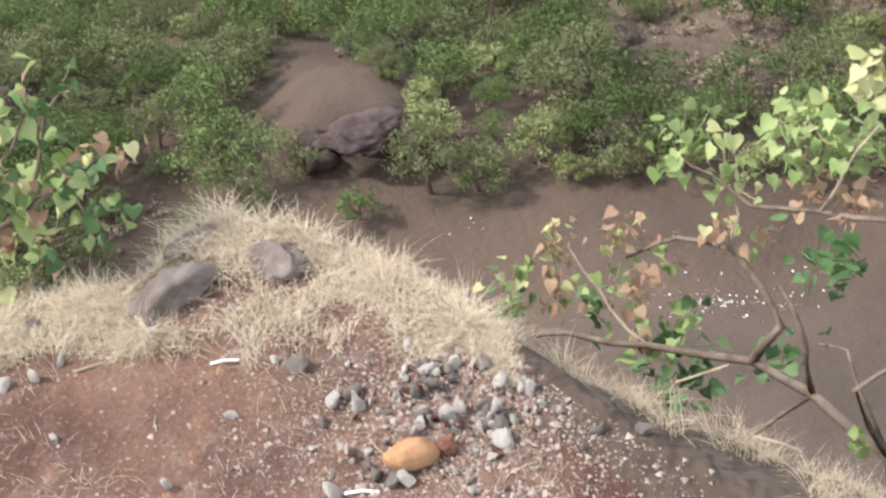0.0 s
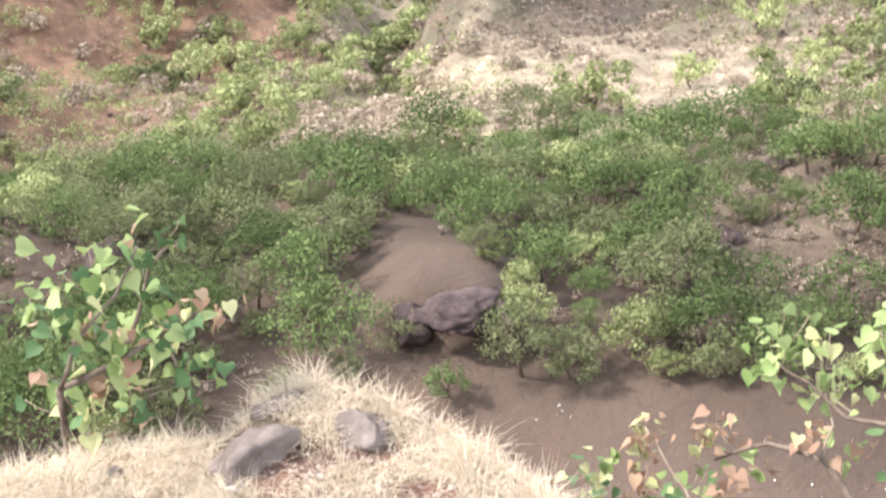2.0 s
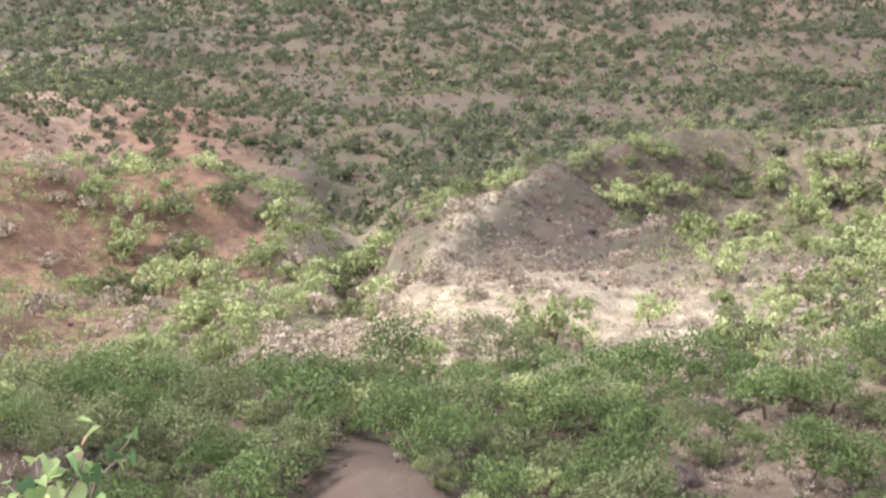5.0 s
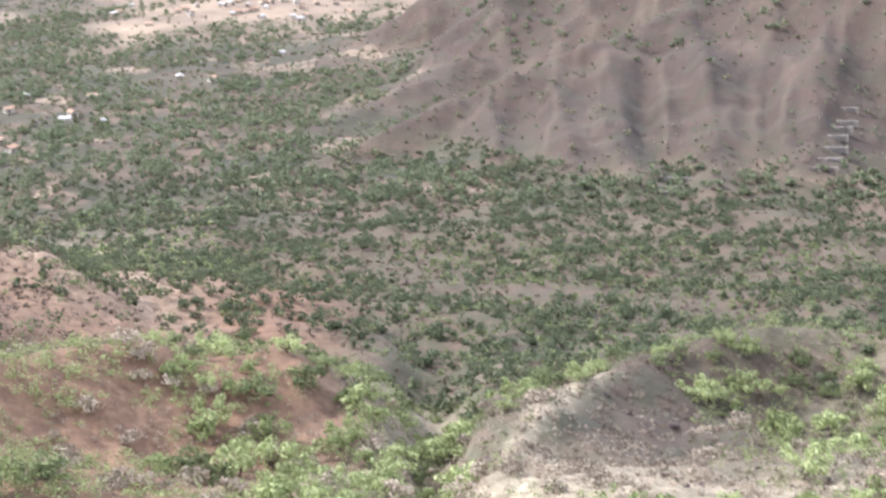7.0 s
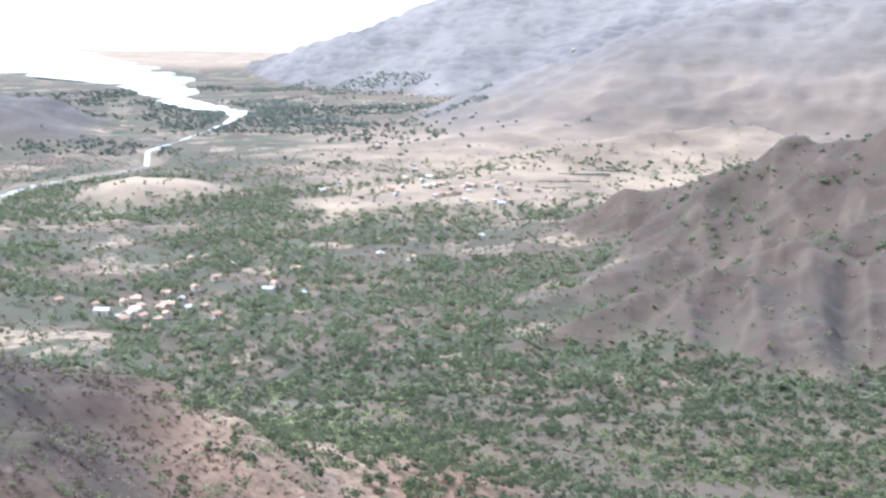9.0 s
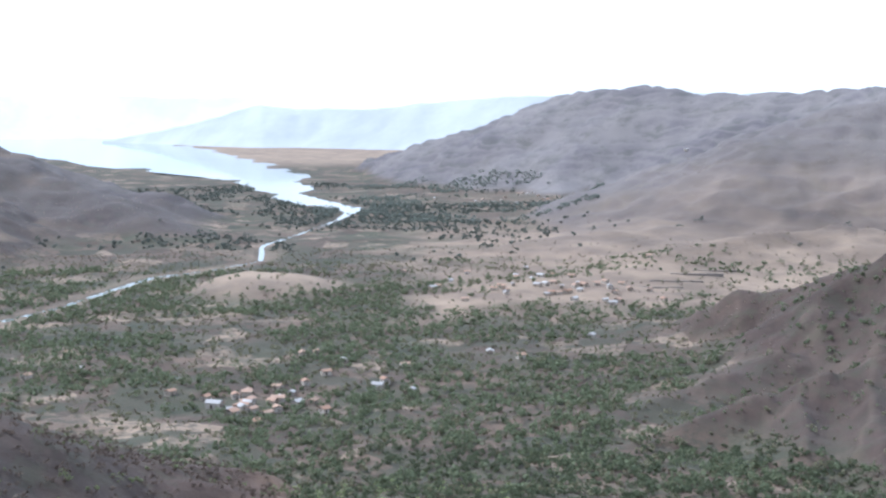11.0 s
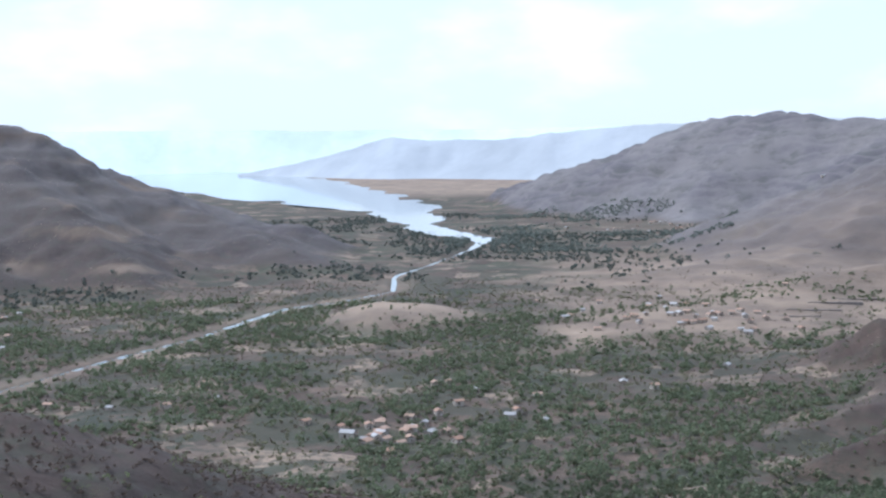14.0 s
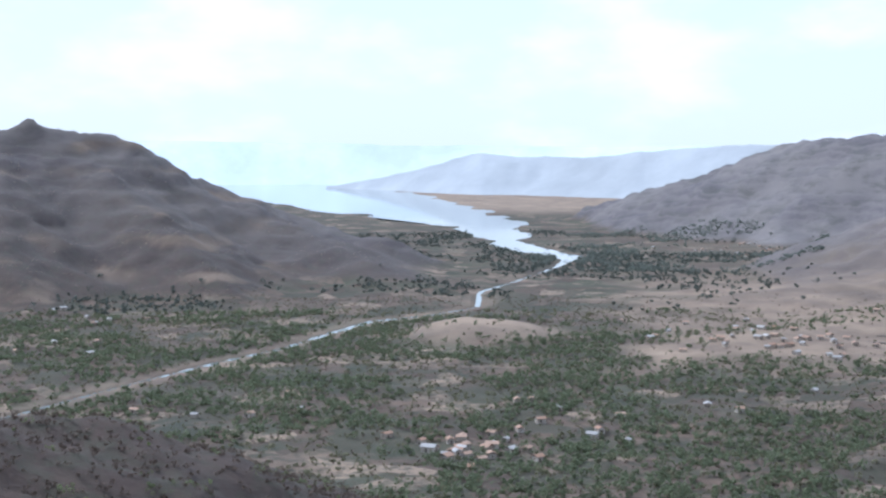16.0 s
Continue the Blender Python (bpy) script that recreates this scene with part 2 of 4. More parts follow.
    m.colour(m.mix(m.ramp(m.noise(0.9, 5), 0.35, 0.7), m.mix(m.random(), a, b), tuple(0.7 * x for x in b))).bump(m.noise(5, 4), 0.3, 0.03)
    return m.m


PLASTER = wall_mat("limewashed_wall", (0.66, 0.61, 0.55), (0.46, 0.38, 0.30))
TILE_ROOF = wall_mat("old_tile_roof", (0.36, 0.20, 0.13), (0.52, 0.36, 0.27))
TIN_ROOF = wall_mat("sheet_metal_roof", (0.36, 0.34, 0.33), (0.58, 0.55, 0.52))
DARK_WOOD = Mat("dark_door_wood", 0.8, 0.2).colour((0.06, 0.045, 0.035)).m


def water_mat():
    m = Mat("lake_water", 0.06, 0.6)
    m.colour((0.22, 0.26, 0.26)).bump(m.noise(0.35, 4), 0.03, 0.1)
    return m.m


WATER = water_mat()


# ---------------- small helpers ----------------
def mesh_of(name, verts, faces, mat, smooth=False):
    me = bpy.data.meshes.new(name)
    me.from_pydata([tuple(v) for v in verts], [], [tuple(f) for f in faces])
    me.materials.append(mat)
    if smooth:
        me.polygons.foreach_set("use_smooth", [True] * len(me.polygons))
    me.update()
    return me


def part(name, bm, material, parent, label="", smooth=True):
    """A bmesh, linked as one mesh object under its thing or part."""
    me = bpy.data.meshes.new(name)
    bm.to_mesh(me)
    bm.free()
    me.materials.append(material)
    me.polygons.foreach_set("use_smooth", [smooth] * len(me.polygons))
    ob = new(name, me)
    ob.parent = parent
    return tagged(ob, label)


def hash2(ix, iy, seed):
    n = (ix.astype(np.int64) * 374761393 + iy.astype(np.int64) * 668265263 + seed * 1442695041) & 0x7FFFFFFF
    n = ((n ^ (n >> 13)) * 1274126177) & 0x7FFFFFFF
    return ((n ^ (n >> 16)) & 0xFFFF) / 65535.0


def vnoise(x, y, seed=0):
    ix, iy = np.floor(x), np.floor(y)
    fx, fy = x - ix, y - iy
    fx, fy = fx * fx * (3 - 2 * fx), fy * fy * (3 - 2 * fy)
    a, b = hash2(ix, iy, seed), hash2(ix + 1, iy, seed)
    c, e = hash2(ix, iy + 1, seed), hash2(ix + 1, iy + 1, seed)
    return (a + (b - a) * fx) * (1 - fy) + (c + (e - c) * fx) * fy


def fbm(x, y, scale, octaves=4, seed=0):
    """Layered noise from -1 to 1; scale is the width of the largest lumps."""
    total, amp, norm = 0.0, 1.0, 0.0
    for o in range(octaves):
        total = total + amp * (2 * vnoise(x / scale * 2 ** o + 13.7 * o, y / scale * 2 ** o + 7.1 * o, seed + o) - 1)
        norm += amp
        amp *= 0.5
    return total / norm


def smooth(a, b, x):
    t = np.clip((x - a) / (b - a), 0, 1)
    return t * t * (3 - 2 * t)


def pol(az, r):
    return r * math.sin(radians(az)), r * math.cos(radians(az))


# ---------------- the land ----------------
WATER_Z = -117.6
EDGE_AZ = [-180, -90, -60, -20, 3, 8, 9.5, 11, 14, 17, 20, 26.5, 31, 36, 48, 60, 90, 180]
EDGE_R = [6.0, 4.5, 3.8, 3.2, 3.0, 2.9, 2.93, 3.03, 3.07, 2.93, 2.79, 2.38, 2.16, 2.02, 1.86, 1.85, 3.0, 6.0]
FALL_R = [0, 0.22, 0.6, 1.3, 3.2, 10, 22, 33, 42, 52, 62, 77, 102, 128, 158, 200, 280, 375, 460, 560, 700, 900, 9000]
FALL_Z = [0, -0.18, -0.95, -2.5, -5.2, -13.5, -25.5, -31.3, -31.9, -33.4, -36, -41, -48.5, -57, -66, -76, -92, -105, -111.3, -114.6, -115.5, -115.7, -114.6]
FAR_RIDGE = [(3.4, 2600, -112), (4.6, 2500, -122), (5.8, 2400, -96.0), (7.0, 2350, -81.8), (8.1, 2300, -65.1), (9.2, 2250, -47.1), (11.1, 2200, -24.2), (13.5, 2150, 12.5), (15.1, 2100, 16.1), (16.8, 2050, 20.4), (18.2, 2000, 11.5), (20, 1950, 7.1), (22, 1900, 10.4), (24.5, 1850, 13.0), (35, 1450, 16), (60, 1100, 20)]
NEAR_RIDGE = [(-45, 1250, 40), (-28, 1380, 26), (-18.5, 1480, 18), (-15.9, 1500, 17), (-14.9, 1500, 15.6), (-12.8, 1510, 17.0), (-11.8, 1520, -122), (-10.7, 1530, -122), (-9.5, 1540, -23.3), (-8.5, 1550, -45.8), (-7.6, 1550, -122), (-6.5, 1540, -122), (-4.1, 1500, -76.7), (-2.4, 1450, -85.5), (-0.8, 1400, -122)]
# ridges: (heading, distance, height) along the crest, slope of the flanks, width of the noise
RIDGES = [
    # the red spur, the dark spur and the low banks round the gully
    ([(-14, 95, -27), (-8, 105, -33), (2, 125, -42), (8, 130, -44.5), (12.6, 133, -48), (14.6, 134, -51), (16.9, 128, -52.5), (18.4, 108, -50.5)], 0.55, 9),
    ([(22.0, 100, -47.5), (23.4, 112, -49), (24.8, 124, -51), (26.4, 134, -52.5), (28.8, 146, -53.8), (35.5, 156, -53.5), (41, 156, -53), (55, 145, -46)], 0.62, 9),
    ([(37, 64, -36.5), (44, 62, -33), (55, 60, -24)], 0.6, 10),
    ([(5.5, 60, -34.5), (-2, 58, -30), (-12, 55, -20)], 0.6, 10),
    # the brown spurs behind the red one
    ([(-40, 190, -12), (-25, 200, -25), (-17, 215, -36), (-14, 220, -37), (-10.8, 222, -43.5), (-9, 225, -47.5), (-4.6, 225, -57), (1.2, 225, -64), (6, 235, -75)], 0.42, 30),
    # the long dark hill and the ribbed spur at its foot
    ([(17.4, 740, -114), (18.2, 735, -109), (20.1, 725, -94), (22.3, 710, -86), (24.4, 690, -74.5), (26.5, 670, -61.5), (30, 640, -52), (40, 600, -25), (55, 560, 0)], 0.62, 24),
    ([(12.5, 450, -113), (16.6, 470, -109.5), (21.2, 500, -98.5), (25.2, 520, -89.5), (27.8, 540, -81), (32.1, 580, -75), (38, 600, -62), (46, 600, -45)], 0.6, 10),
    ([(25.2, 520, -92), (25.6, 470, -96), (26.0, 420, -102), (25.8, 385, -107)], 0.55, 7),
    ([(27.2, 535, -86), (28.0, 470, -94), (28.3, 415, -101.5), (28.0, 385, -106)], 0.55, 7),
    ([(22.6, 508, -99), (22.9, 460, -103), (22.6, 425, -108)], 0.5, 7),
    ([(30.6, 560, -80), (31.3, 480, -89), (31.8, 415, -100), (31.5, 385, -105)], 0.55, 8),
    ([(36, 590, -66), (35.5, 490, -83), (35.2, 415, -99)], 0.5, 9),
    ([(14.0, 500, -113.5), (18.5, 560, -108), (22, 600, -102)], 0.35, 14),
    # the high plateau across the valley with its spurs
    (FAR_RIDGE, 0.5, 90),
    ([(17.4, 1370, -104), (18.0, 1390, -88), (19.6, 1420, -62), (21.1, 1450, -36), (24, 1490, -8), (30, 1520, 8)], 0.34, 60),
    ([(15.5, 1000, -114), (17, 1010, -108), (20.5, 1080, -99), (24, 1130, -94)], 0.24, 40),
    ([(14, 1950, -66), (13, 1760, -108)], 0.34, 70),
    ([(9, 2150, -66), (8, 1980, -108)], 0.30, 80),
    ([(11.5, 2080, -50), (10.4, 1850, -108)], 0.34, 60),
    # the dark terraced hill with a knoll on top
    (NEAR_RIDGE, 0.6, 60),
    ([(-13.5, 1440, -10), (-10.5, 1270, -70), (-8.5, 1120, -108)], 0.45, 50),
    ([(-17, 1440, -5), (-17, 1200, -75), (-16, 1060, -110)], 0.40, 50),
    ([(-8.5, 1500, -48), (-5, 1380, -84), (-2.2, 1260, -105), (-0.5, 1200, -114)], 0.28, 50),
    ([(9, 860, -116), (13, 900, -113), (17, 980, -111), (20, 1060, -106)], 0.10, 40),
    ([(10.5, 1120, -114), (15, 1160, -104), (18, 1250, -98)], 0.14, 60),
]
# river and lake: middle line and half width
STREAM = [(-800, 4900, 520), (-560, 4300, 330), (-330, 3700, 240), (-190, 3250, 190), (-95, 2870, 145), (-14, 2560, 95), (52, 2330, 66), (78, 2120, 42), (80, 1950, 30), (86, 1800, 26), (112, 1670, 24), (139, 1600, 14),
          (134, 1545, 5), (112, 1448, 1.5), (64, 1295, 1.1), (31, 1204, 1.8), (26, 1088, 1.3), (-10, 1033, 1.6), (-49, 999, 2.4), (-73, 932, 2.2), (-96, 863, 1.1), (-127, 802, 1.8), (-165, 716, 0.9), (-196, 634, 1.4), (-290, 560, 2), (-420, 520, 2)]


def along(x, y, points):
    """Distance to a bent line and the value carried along it."""
    best_d, best_v = np.full(x.shape, 1e9), np.zeros(x.shape)
    for (ax, ay, av), (bx, by, bv) in zip(points, points[1:]):
        ux, uy = bx - ax, by - ay
        t = np.clip(((x - ax) * ux + (y - ay) * uy) / (ux * ux + uy * uy), 0, 1)
        dd = np.hypot(x - ax - t * ux, y - ay - t * uy)
        v = av + t * (bv - av)
        best_v = np.where(dd < best_d, v, best_v)
        best_d = np.minimum(best_d, dd)
    return best_d, best_v


def ridge_height(x, y, points, slope, lump, seed):
    top = np.full(x.shape, -1e9)
    wob = fbm(x, y, lump, 4, seed)
    soft = lump * 0.12
    for (ax, ay, av), (bx, by, bv) in zip(points, points[1:]):
        ux, uy = bx - ax, by - ay
        t = np.clip(((x - ax) * ux + (y - ay) * uy) / (ux * ux + uy * uy), 0, 1)
        dd = np.hypot(x - ax - t * ux, y - ay - t * uy)
        dd = np.maximum(dd + 0.42 * lump * wob * smooth(0, 1.5 * lump, dd), 0)
        top = np.maximum(top, av + t * (bv - av) - slope * (np.sqrt(dd * dd + soft * soft) - soft))
    return top


def height(x, y):
    r = np.hypot(x, y)
    az = np.degrees(np.arctan2(x, y))
    edge = np.interp(az, EDGE_AZ, EDGE_R) + 0.05 * fbm(x, y, 0.5, 3, 3)
    z = np.interp(np.maximum(r - edge, 0), FALL_R, FALL_Z)
    back = smooth(75, 110, np.abs(az - 12))
    z = z * (1 - back) + back * 1.5 * fbm(x, y, 60, 3, 5) * smooth(6, 60, r)
    far = 1 - back
    for k, (pts, slope, lump) in enumerate(RIDGES):
        h = ridge_height(x, y, [(*pol(a, q), v) for a, q, v in pts], slope, lump, 40 + k)
        h = np.where(r > 12, h, -500) * far + -500 * back
        kk = 2.0 + 0.03 * lump
        z = z + kk * np.logaddexp(0, (h - z) / kk)
    # flat pale hillock beside the river
    mx, my = (x - 25) / 42, (y - 905) / 48
    z = z + 9.5 * np.exp(-(mx * mx + my * my) ** 1.6)
    px, py = pol(-15.9, 1500)
    z = z + 13 * np.exp(-((x - px) ** 2 + (y - py) ** 2) / 17 ** 2)
    # relief
    z = z + fbm(x, y, 22, 4, 11) * np.interp(r, [5, 30, 80, 300, 900, 2500], [0, 0.9, 2.2, 3.0, 2.0, 3.0]) * (z > -130)
    z = z + fbm(x, y, 3.0, 4, 12) * np.interp(r, [3, 8, 60, 200], [0.0, 0.3, 0.35, 0.1])
    z = z + np.where(r < edge + 0.6, 0.035 * fbm(x, y, 0.45, 4, 14) + 0.012 * fbm(x, y, 0.07, 3, 15), 0)
    z = z + 1.8 * smooth(44.2, 46.5, r + 0.5 * fbm(x, y, 2.0, 3, 29)) * smooth(58, 47, r) * smooth(15.5, 20.2, az) * smooth(26.5, 22.2, az)
    # the gully between the red and the dark spur
    z = z - 5.5 * np.exp(-((az - 19.9) / 1.7) ** 2) * smooth(84, 112, r) * smooth(240, 180, r)
    # worn ravines down the bare hills
    rise = z - np.interp(np.maximum(r - edge, 0), FALL_R, FALL_Z)
    rav = np.abs(fbm(x, y, 48, 4, 18)) + 0.5 * np.abs(fbm(x, y, 170, 3, 19)) - 0.3
    z = z - np.interp(r, [300, 400, 800, 1000, 2200], [0, 5, 6, 10, 16]) * far * rav * smooth(3, 22, rise)
    gully = np.abs(fbm(az * 8.4, r * 0.22, 20, 4, 24)) - 0.18
    z = z - 8.0 * far * gully * smooth(2, 14, rise) * smooth(380, 420, r) * smooth(850, 750, r)
    gully = np.abs(fbm(az * 30, r * 0.6, 170, 5, 25)) - 0.18
    z = z - (6 + 9 * smooth(-3, 3, az)) * far * gully * smooth(8, 40, rise) * smooth(105, 60, rise) * smooth(1000, 1100, r) * smooth(2700, 2400, r)
    near_rav = np.abs(fbm(x, y, 26, 4, 20))
    z = z - 4.0 * near_rav * smooth(70, 90, r) * smooth(330, 220, r) * far
    # rocky ledges round the high hills
    band = np.sin(z * 0.42 + 1.5 * fbm(x, y, 200, 3, 16))
    z = z + (0.6 + 0.4 * smooth(-3, -6, az)) * band * smooth(-95, -60, z) * smooth(900, 1200, r)
    # river bed and lake
    dd, w = along(x, y, STREAM)
    dd = dd + np.minimum(w * 1.1, 70) * fbm(x, y, 110, 5, 17) * smooth(8, 20, w)
    floor_z = WATER_Z - 3.0 + 3.5 * smooth(0.75, 1.25, dd / w)
    low = smooth(5.0, 1.0, dd / (w + 6))
    low = low * smooth(-92, -110, z)
    z = z * (1 - low) + np.minimum(z, floor_z) * low
    return z


def land_tags(x, y, z):
    """How dry, red, pale, rocky or farmed the soil is, plus painted sunlight and haze."""
    r, az = np.hypot(x, y), np.degrees(np.arctan2(x, y))
    n = fbm(x, y, 40, 4, 21)
    n2 = fbm(x, y, 160, 4, 22)
    rim = az - (22 + (r - 100) * 0.129)
    dry_sunlit = 1.1 * np.exp(-((az - 20.8 + n) / 2.6) ** 2) * smooth(64, 70, r + 4 * n) * smooth(114, 94, r)
    dry_sunlit = np.maximum(dry_sunlit, 0.8 * smooth(21, 24, az) * smooth(62, 68, r + 6 * n) * smooth(118, 104, r + 10 * n) * (0.95 + 0.5 * n))
    dry_sunlit = np.maximum(dry_sunlit, 0.6 * np.exp(-((az - 19.5) / 1.8) ** 2) * smooth(90, 105, r) * smooth(190, 160, r))
    dry_sunlit = np.maximum(dry_sunlit, 0.85 * np.exp(-((rim + 0.1) / 0.7) ** 2) * smooth(98, 106, r) * smooth(146, 134, r))
    dry_sunlit = np.maximum(dry_sunlit, 0.35 * smooth(6, 14, az) * smooth(68, 76, r + 6 * n) * smooth(116, 98, r))
    dry_sunlit = np.maximum(dry_sunlit, 0.7 * smooth(180, 260, r) * smooth(340, 270, r) * smooth(13, 7, az) * smooth(1, 5, az))
    dry_sunlit = np.maximum(dry_sunlit, 0.3 * smooth(30, 36, az) * smooth(50, 56, r) * smooth(200, 150, r))
    dry_sunlit = np.maximum(dry_sunlit, 0.75 * np.exp(-(((x - 25) / 50) ** 2 + ((y - 912) / 56) ** 2) ** 2))
    dry_sunlit = np.maximum(dry_sunlit, 0.85 * np.exp(-((az - 4.5) / 4.5) ** 2 - ((r - 345) / 50) ** 2))
    red = smooth(88, 102, r) * smooth(330, 240, r) * smooth(18, 13, az + 3 * n) * smooth(-9, -2, az)
    red = np.maximum(red * 0.95, 0.15 * smooth(170, 260, r) * smooth(520, 400, r) * smooth(-4, 2, az))
    rise = z - np.interp(r, FALL_R, FALL_Z)
    hill = smooth(1.5, 8, rise + 2 * n) * smooth(330, 390, r)
    hill = np.maximum(hill, 0.85 * smooth(0.5, 1.6, rim) * smooth(102, 120, r + 9 * n) * smooth(172, 150, r) * smooth(40, 30, az + 3 * n))
    tan = smooth(760, 940, r + 150 * n2 + 90 * n) * smooth(5, 11, az + 3 * n) * (0.66 + 0.6 * n2 + 0.4 * n)
    tan = np.maximum(tan, np.exp(-(((x - 25) / 52) ** 2 + ((y - 915) / 60) ** 2) ** 2))
    tan = np.maximum(tan, smooth(2500, 2900, r) * smooth(-2.5, -1, az) * smooth(-100, -112, z))
    tan = tan * np.where((az > 16) & (r < 800), 0.1, 1.0)
    tan = np.clip(tan, 0, 1) * (1 - 0.75 * smooth(2050, 1900, r) * smooth(-70, -50, z))
    tan = tan * (1 - 0.8 * smooth(1250, 1450, r + 100 * n2) * smooth(17, 14, az) * smooth(2600, 2300, r))
    rock = np.clip(hill * (1 - tan) * (0.9 + 0.3 * n), 0, 1)
    green = smooth(260, 420, r) * smooth(-95, -108, z) * (1 - hill) * (1 - 0.85 * tan)
    dd, w = along(x, y, STREAM)
    tan = np.maximum(tan, 0.45 * smooth(20, 6, dd + 8 * n) * smooth(1300, 1100, r))
    rib_line = np.abs(fbm(az * 8.4, r * 0.22, 20, 4, 24))
    tan = np.maximum(tan, 0.12 * smooth(0.12, 0.0, rib_line) * hill * smooth(380, 420, r) * smooth(850, 750, r))
    rock = np.maximum(rock, 0.9 * smooth(4, -1, az) * smooth(150, 180, r) * smooth(320, 280, r))
    strata = smooth(0.25, 0.7, np.sin(z * 0.24 + 4 * n2 + 1.5 * n)) * smooth(-4, -9, az) * smooth(1000, 1050, r) * smooth(1700, 1600, r)
    tan = np.maximum(tan, 0.5 * strata * smooth(-0.4, 0.3, fbm(x, y, 60, 4, 27)))
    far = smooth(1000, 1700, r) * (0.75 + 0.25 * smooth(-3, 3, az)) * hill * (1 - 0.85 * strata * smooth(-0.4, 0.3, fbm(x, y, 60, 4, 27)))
    weedy = smooth(62, 74, r + 6 * n) * smooth(520, 420, r) * (1 - 0.6 * np.clip(red, 0, 1))
    return far, dry_sunlit, np.clip(red, 0, 1), tan, rock, np.clip(green, 0, 1), weedy


def grid_object(name, az, rad, mat_near=None):
    A, Rr = np.meshgrid(np.radians(az), rad, indexing="ij")
    x, y = Rr * np.sin(A), Rr * np.cos(A)
    z = height(x, y)
    na, nr = len(az), len(rad)
    me = bpy.data.meshes.new(name)
    v = np.stack([x, y, z], -1).reshape(-1, 3)
    i, j = np.meshgrid(np.arange(na), np.arange(nr - 1), indexing="ij")
    i2 = (i + 1) % na
    q = np.stack([i * nr + j, i * nr + j + 1, i2 * nr + j + 1, i2 * nr + j], -1).reshape(-1, 4)
    # the middle closes with a fan
    v = np.vstack([v, [[0, 0, float(np.mean(z[:, 0]))]]])
    k = np.arange(na)
    fan = np.stack([k * nr, ((k + 1) % na) * nr, np.full(na, len(v) - 1)], -1)[:, [0, 1, 2]]
    me.vertices.add(len(v))
    me.vertices.foreach_set("co", v.astype(np.float32).ravel())
    loops = np.concatenate([q.ravel(), fan.ravel()])
    starts = np.concatenate([np.arange(len(q)) * 4, len(q) * 4 + np.arange(len(fan)) * 3])
    me.loops.add(len(loops))
    me.loops.foreach_set("vertex_index", loops.astype(np.int32))
    me.polygons.add(len(starts))
    me.polygons.foreach_set("loop_start", starts.astype(np.int32))
    me.polygons.foreach_set("use_smooth", np.ones(len(starts), bool))
    me.materials.append(GROUND)
    me.materials.append(LEDGE)
    edge = np.interp(np.degrees(A), EDGE_AZ, EDGE_R)[:, :-1].ravel()
    lip = 0.1 - 0.3 * smooth(24, 31, np.degrees(A[:, :-1].ravel())) + 0.08 * fbm(x[:, :-1].ravel(), y[:, :-1].ravel(), 0.12, 3, 28)
    near = ((Rr[:, :-1].ravel() < edge + lip) | (np.abs(np.degrees(A[:, :-1].ravel()) - 12) > 80)).astype(np.int32)
    me.polygons.foreach_set("material_index", np.concatenate([near, np.ones(len(fan), np.int32)]))
    me.update(calc_edges=True)
    me.validate()
    for key, val in zip(("hazed_basalt", "dry_sunlit", "red", "tan", "rock", "green", "weedy"), land_tags(x, y, z)):
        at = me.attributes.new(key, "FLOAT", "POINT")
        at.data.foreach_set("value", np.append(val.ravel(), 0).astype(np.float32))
    ob = new(name, me)
    return ob


az_list = np.concatenate([np.arange(-180, -36, 3.0), np.arange(-36, -22, 0.5), np.arange(-22, 52, 0.19), np.arange(52, 70, 0.5), np.arange(70, 180, 3.0)])
rad_list = np.concatenate([np.geomspace(0.6, 1.4, 8)[:-1], np.geomspace(1.4, 4.2, 90)[:-1], np.geomspace(4.2, 40, 70)[:-1], np.geomspace(40, 420, 190)[:-1], np.geomspace(420, 1750, 230)[:-1], np.geomspace(1750, 4990, 90)])
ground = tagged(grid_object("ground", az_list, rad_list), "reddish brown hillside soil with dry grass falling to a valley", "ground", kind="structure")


def ground_z(x, y):
    return float(height(np.array([float(x)]), np.array([float(y)]))[0])


def water_sheet():
    verts, faces = [], []
    for k, (x, y, w) in enumerate(STREAM):
        a, b = STREAM[max(k - 1, 0)], STREAM[min(k + 1, len(STREAM) - 1)]
        t = Vector((b[0] - a[0], b[1] - a[1])).normalized()
        ww = w * 1.3 + 0.3
        verts += [(x - t.y * ww, y + t.x * ww, WATER_Z), (x + t.y * ww, y - t.x * ww, WATER_Z)]
        if k:
            faces.append((2 * k - 2, 2 * k - 1, 2 * k + 1, 2 * k))
    return tagged(new("water", mesh_of("water", verts, faces, WATER)), "pale river winding into a calm hazy reservoir lake", "lake", kind="structure")


water_sheet()


def backdrop(name, label, crest, slope, colour, haze_glow, seed, lump):
    """A distant range at the edge of sight, with haze painted into its pale colour and emission."""
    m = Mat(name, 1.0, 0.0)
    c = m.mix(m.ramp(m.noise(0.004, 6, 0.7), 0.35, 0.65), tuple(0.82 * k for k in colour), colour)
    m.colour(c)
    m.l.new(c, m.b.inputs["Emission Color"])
    m.b.inputs["Emission Strength"].default_value = haze_glow
    az = np.arange(crest[0][0], crest[-1][0], 0.12)
    rad = np.interp(az, [p[0] for p in crest], [p[1] for p in crest])
    top = np.interp(az, [p[0] for p in crest], [p[2] for p in crest]) + 5 * fbm(az * 60, rad, 60, 4, seed)
    v, f, n = [], [], 14
    for k in range(len(az)):
        for q in range(n):
            t = q / (n - 1)
